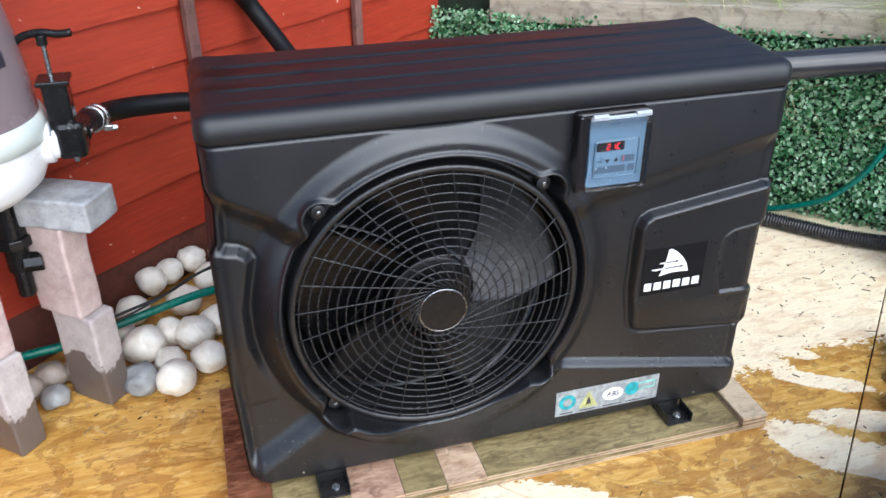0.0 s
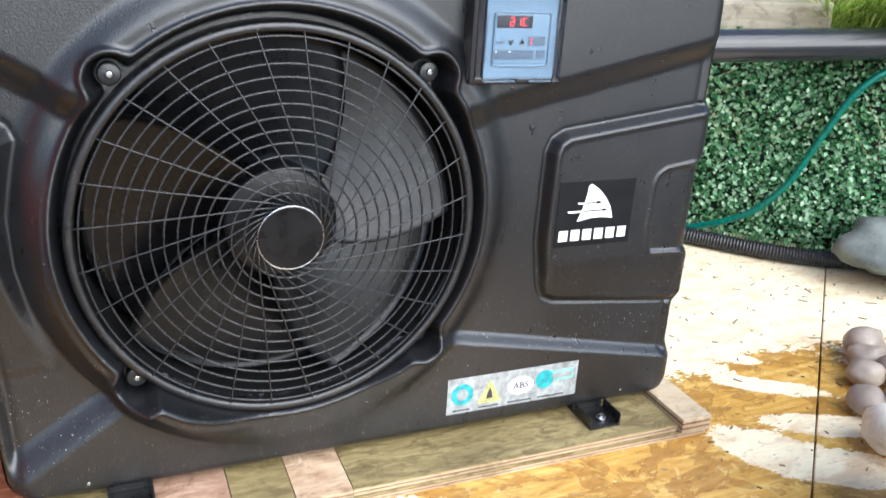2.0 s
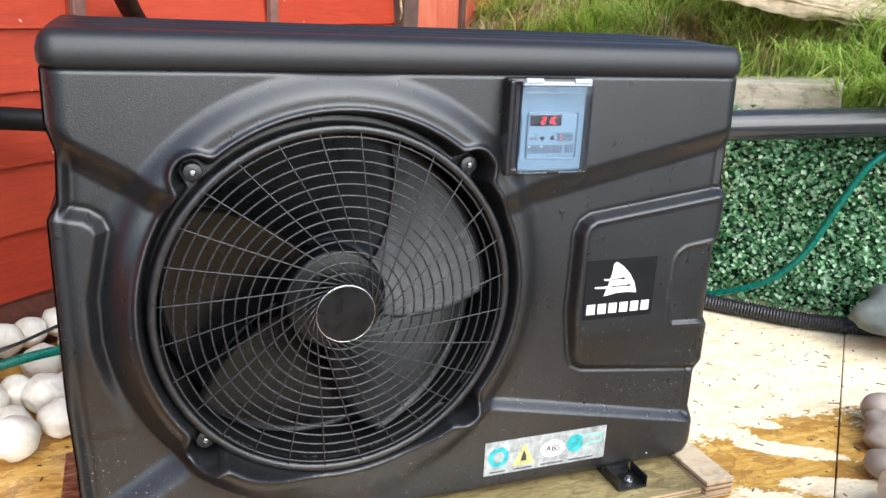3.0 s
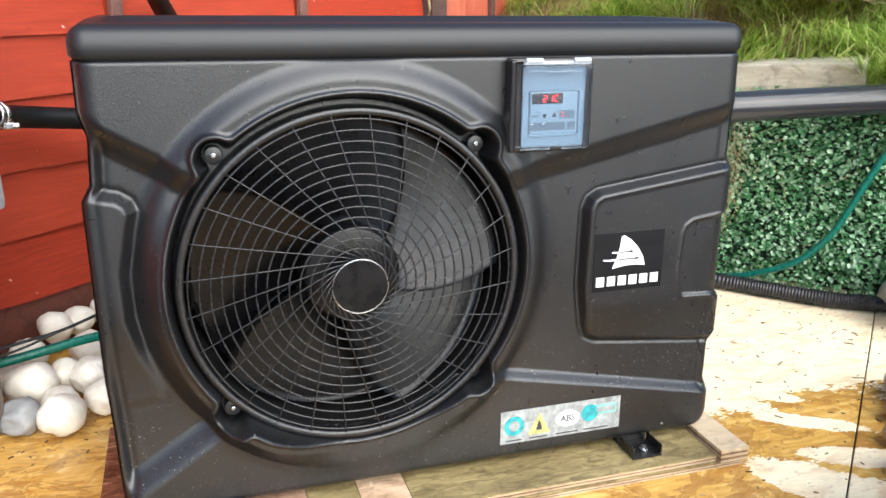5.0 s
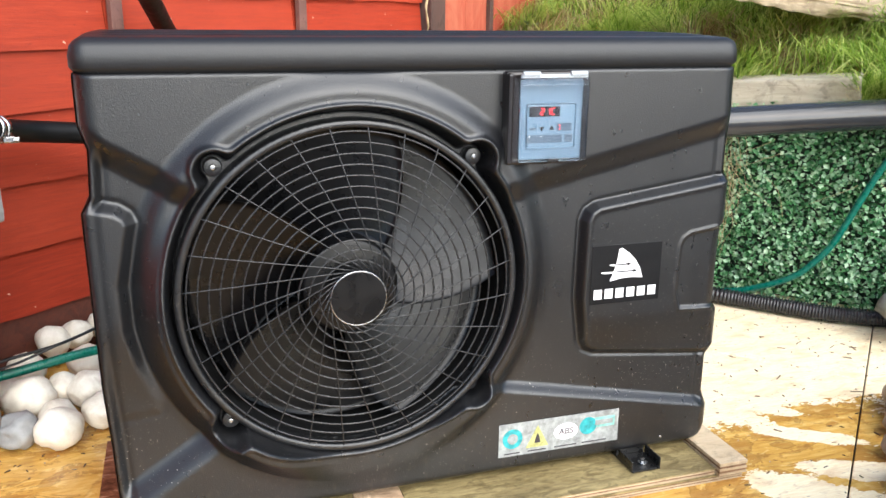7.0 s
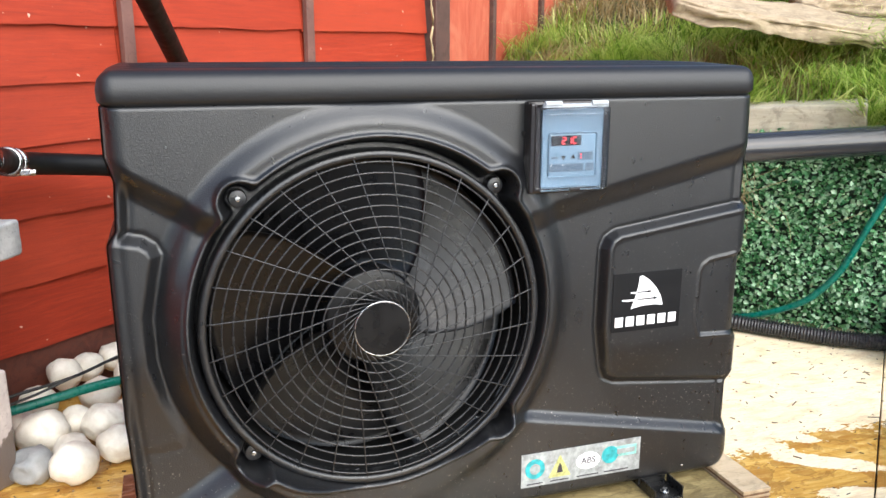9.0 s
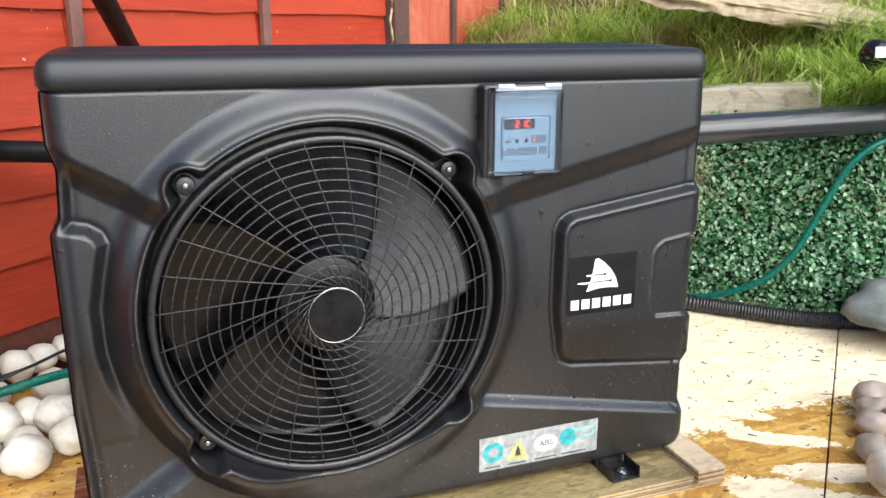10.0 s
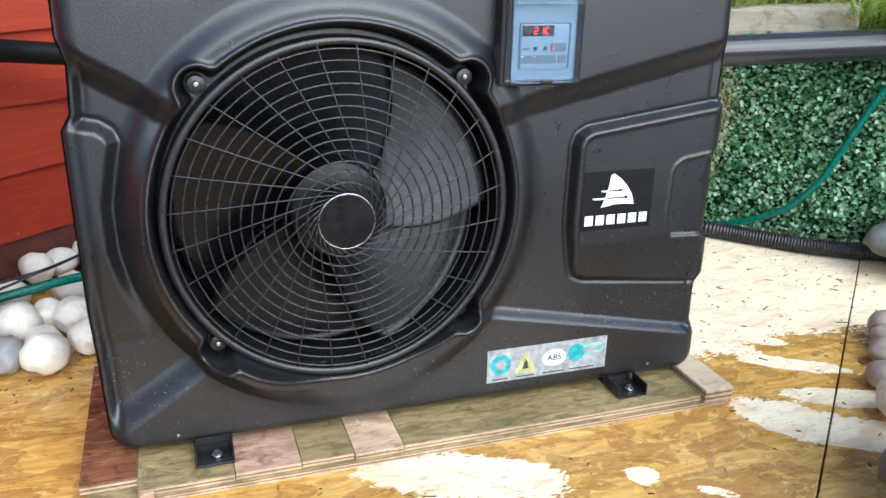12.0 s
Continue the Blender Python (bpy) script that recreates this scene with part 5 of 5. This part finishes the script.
# ---------------------------------------------------------------- stones
def build_stones():
    rnd = random.Random(3)
    left = ((-0.459, 0.906, .040), (-0.520, 0.854, .038), (-0.564, 0.806, .042), (-0.612, 0.720, .042), (-0.485, 0.739, .044), (-0.521, 0.601, .038),
            (-0.461, 0.570, .047), (-0.580, 0.544, .050), (-0.522, 0.491, .037), (-0.432, 0.465, .040), (-0.507, 0.402, .043), (-0.40, 0.62, .045),
            (-0.41, 0.80, .042), (-0.36, 0.72, .045), (-0.37, 0.92, .042), (-0.64, 0.63, .036))
    for k, (x, y, r) in enumerate(left):
        e = rnd.uniform(0.9, 1.15)
        ob = lump("pebble", (r * e, r * 1.02, r * rnd.uniform(0.82, 0.95)), (x, y, FLOOR + (0.03 if y > 0.78 else 0.0)), M_PEBBLE, k + 1, None, rnd.uniform(0, 180), 0.16, 1.5)
        tagged(ob, "smooth white rounded pebble in a heap by the fence", "pebble", "white pebbles")
    tagged(lump("grey_stone", (0.043, 0.04, 0.038), (-0.584, 0.425, FLOOR), M_GREYSTONE, 33, None, 20, 0.3, 1.6, 3, 0.35), "small grey angular stone beside white pebbles", "stone")
    for k, (x, y, r) in enumerate(((-0.79, 0.50, .036), (-0.772, 0.425, .030), (-0.735, 0.52, .030), (-0.83, 0.47, .034))):
        ob = lump("stone", (r * 1.1, r, r * 0.85), (x, y, FLOOR), M_GREYSTONE if k == 1 else M_PINKSTONE, k + 50, None, k * 40, 0.25, 1.7)
        tagged(ob, "small brownish stone on the floor behind the blocks", "stone", "stones behind the blocks")
    tagged(lump("rock", (0.205, 0.13, 0.105), (1.695, 0.29, FLOOR), M_ROCK, 71, None, -28, 0.28, 1.6, 4, 0.25), "large grey-green flat rock at the hedge foot", "rock")
    tagged(lump("dark_rock", (0.18, 0.14, 0.13), (0.855, -0.490, FLOOR), M_DARKROCK, 83, None, 30, 0.35, 1.8, 4, 0.3), "large dark wet rock on the plywood", "rock")
    right = ((1.180, 0.0, .034), (1.125, -0.045, .032), (1.190, -0.075, .044), (1.045, -0.125, .033), (0.988, -0.236, .054), (1.10, -0.17, .05), (1.22, 0.045, .04), (1.24, -0.06, .045), (1.10, -0.29, .05))
    for k, (x, y, r) in enumerate(right):
        ob = lump("pebble", (r * rnd.uniform(0.95, 1.2), r, r * rnd.uniform(0.75, 0.9)), (x, y, FLOOR), M_PINKSTONE if k in (0, 1, 2, 3, 5, 6) else M_PEBBLE, k + 101, None, rnd.uniform(0, 180), 0.2, 1.5)
        tagged(ob, "smooth pale rounded pebble on the dry plywood", "pebble", "pebbles on the plywood")


build_stones()


# ---------------------------------------------------------------- timber on the bank
def rough_slab(name, a, b, wide, thick, mat, seed, label, category, ragged=0.12, tilt=0.0):
    a, b = Vector(a), Vector(b)
    d = (b - a).normalized()
    side = d.cross(Vector((0, 0, 1))).normalized()
    side = (Matrix.Rotation(radians(tilt), 3, d) @ side)
    up = side.cross(d)
    verts, faces = [], []
    n, m = 160, 32
    for i in range(n + 1):
        t = i / n
        taper = 1 - 0.5 * max(0.0, abs(t - 0.5) * 2 - 0.8) / 0.2
        for k in range(m):
            q = 2 * math.pi * k / m
            cx = math.copysign(abs(math.cos(q)) ** 0.45, math.cos(q))
            cz = math.copysign(abs(math.sin(q)) ** 0.45, math.sin(q))
            groove = noise.noise(Vector((t * 4 + seed, k * 2.3, seed))) * 0.6
            nz = 1 + ragged * groove + ragged * 2.2 * noise.noise(Vector((t * 5, cx * 0.8, seed))) + ragged * 2.0 * noise.noise(Vector((t * 4, cx * 4, seed + cz * 4))) + ragged * 0.8 * noise.noise(Vector((t * 22, cx * 9, seed + cz * 9)))
            verts.append(a + (b - a) * t + side * cx * wide / 2 * taper * nz + up * cz * thick / 2 * nz)
    for i in range(n):
        faces += [(i * m + k, i * m + (k + 1) % m, (i + 1) * m + (k + 1) % m, (i + 1) * m + k) for k in range(m)]
    faces += [tuple(range(m))[::-1], tuple(n * m + k for k in range(m))]
    return tagged(mesh_object(name, verts, faces, mat), label, category)


def build_timber():
    d = (Vector((1.578, 0.652, 0.578)) - Vector((0.654, 1.575, 0.485)))
    mid = Vector((0.654, 1.575, 0.485)) + d / 2 - hn * 0.145
    x = d.normalized()
    z = x.cross(-hn).normalized()
    if z.z < 0:
        z = -z
    y = z.cross(x)
    m = Matrix((x, y, z)).transposed().to_4x4()
    bm = box((d.length, 0.33, 0.085), (0, 0, 0), 0.006)
    bmesh.ops.subdivide_edges(bm, edges=[e for e in bm.edges if e.calc_length() > 0.2], cuts=14, use_grid_fill=True)
    for v in bm.verts:
        v.co += 0.005 * Vector(noise.noise_vector(v.co * 9))
    ob = part("sleeper", bm, M_SLEEPER)
    ob.matrix_basis = Matrix.Translation(mid) @ m
    tagged(ob, "weathered grey timber sleeper lying on the wall top", "sleeper")
    rough_slab("split_log", (1.27, 1.20, 0.915), (2.40, 1.05, 0.765), 0.19, 0.05, M_LOG, 3, "pale rough split log with ragged edges on the grass", "log", 0.2, 25)
    rough_slab("split_log", (1.52, 1.40, 1.005), (2.50, 1.25, 1.02), 0.16, 0.06, M_LOG, 8, "pale split log lying behind another on the bank", "log", 0.16, 15)
    rough_slab("split_log", (1.85, 1.32, 0.90), (2.60, 1.2, 0.93), 0.14, 0.10, M_LOG, 13, "pale broken log end between split logs", "log", 0.24, 35)


build_timber()


# ---------------------------------------------------------------- small litter
def build_litter():
    rnd = random.Random(17)
    verts, faces = [], []
    for _ in range(520):
        x, y = (rnd.uniform(0.72, 1.7), rnd.uniform(-0.6, 0.75)) if rnd.random() < 0.75 else (rnd.uniform(-0.8, 0.72), rnd.uniform(-0.9, -0.09))
        if rnd.random() < 0.12:
            x, y = rnd.uniform(-0.75, -0.40), rnd.uniform(0.28, 0.50)
        if x + y > 1.98 or (-0.42 < x < 0.73 and y > -0.1):
            continue
        a = rnd.uniform(0, 2 * math.pi)
        n = rnd.uniform(0.0015, 0.006) if rnd.random() < 0.90 else rnd.uniform(0.007, 0.016)
        w = rnd.uniform(0.0005, 0.0020)
        c, s = math.cos(a), math.sin(a)
        k = len(verts)
        for q, zz in ((0, 0.0002), (1, 0.0018)):
            for u, v in ((-n, -w), (n, -w * 0.5), (n, w * 0.5), (-n, w)):
                verts.append((x + u * c - v * s, y + u * s + v * c, FLOOR + zz))
        faces += [(k + 4, k + 5, k + 6, k + 7), (k, k + 1, k + 5, k + 4), (k + 1, k + 2, k + 6, k + 5), (k + 2, k + 3, k + 7, k + 6), (k + 3, k, k + 4, k + 7)]
    tagged(mesh_object("wood_litter", verts, faces, M_BARK, None, "", False), "brown bark flakes and twigs scattered on the plywood", "litter", kind="stuff")
    # leaf clump at the top of the bank beside the fence
    verts, faces = [], []
    for k in range(9):
        a = rnd.uniform(0, 6.28)
        d = Vector((math.cos(a), math.sin(a), rnd.uniform(0.1, 0.5))).normalized()
        s = d.cross(Vector((0, 0, 1))).normalized()
        p = Vector((1.27, 2.25, 0.735))
        n, w = rnd.uniform(0.05, 0.09), 0.018
        q = len(verts)
        verts += [p, p + d * n * 0.5 + s * w, p + d * n, p + d * n * 0.5 - s * w]
        faces.append((q, q + 1, q + 2, q + 3))
    tagged(mesh_object("weed", verts, faces, M_BLOOM, None, "", False), "pale green leafy weed at the fence foot", "weed")


build_litter()


def build_bank_things():
    ball = thing("garden_light", "black ball-shaped garden light with a pale square panel", "garden light", pose(1.79, 0.68, 0.70, 0, 0, -30))
    v, f = lathe([(0.0005, 0.046), (0.018, 0.043), (0.034, 0.032), (0.044, 0.014), (0.046, 0.0), (0.043, -0.016), (0.032, -0.034), (0.02, -0.043)], 28)
    mesh_object("globe", v, f, M_VALVE, ball)
    part("panel", box((0.03, 0.004, 0.03), (0, -0.044, 0.008), 0.001, pose(0, 0, 0, -12, 0, 0)), M_INK, ball, "small pale square panel")
    part("stake", cyl(0.008, 0.22, pose(0, 0, -0.14), 10, 0.004), M_VALVE, ball)


build_bank_things()
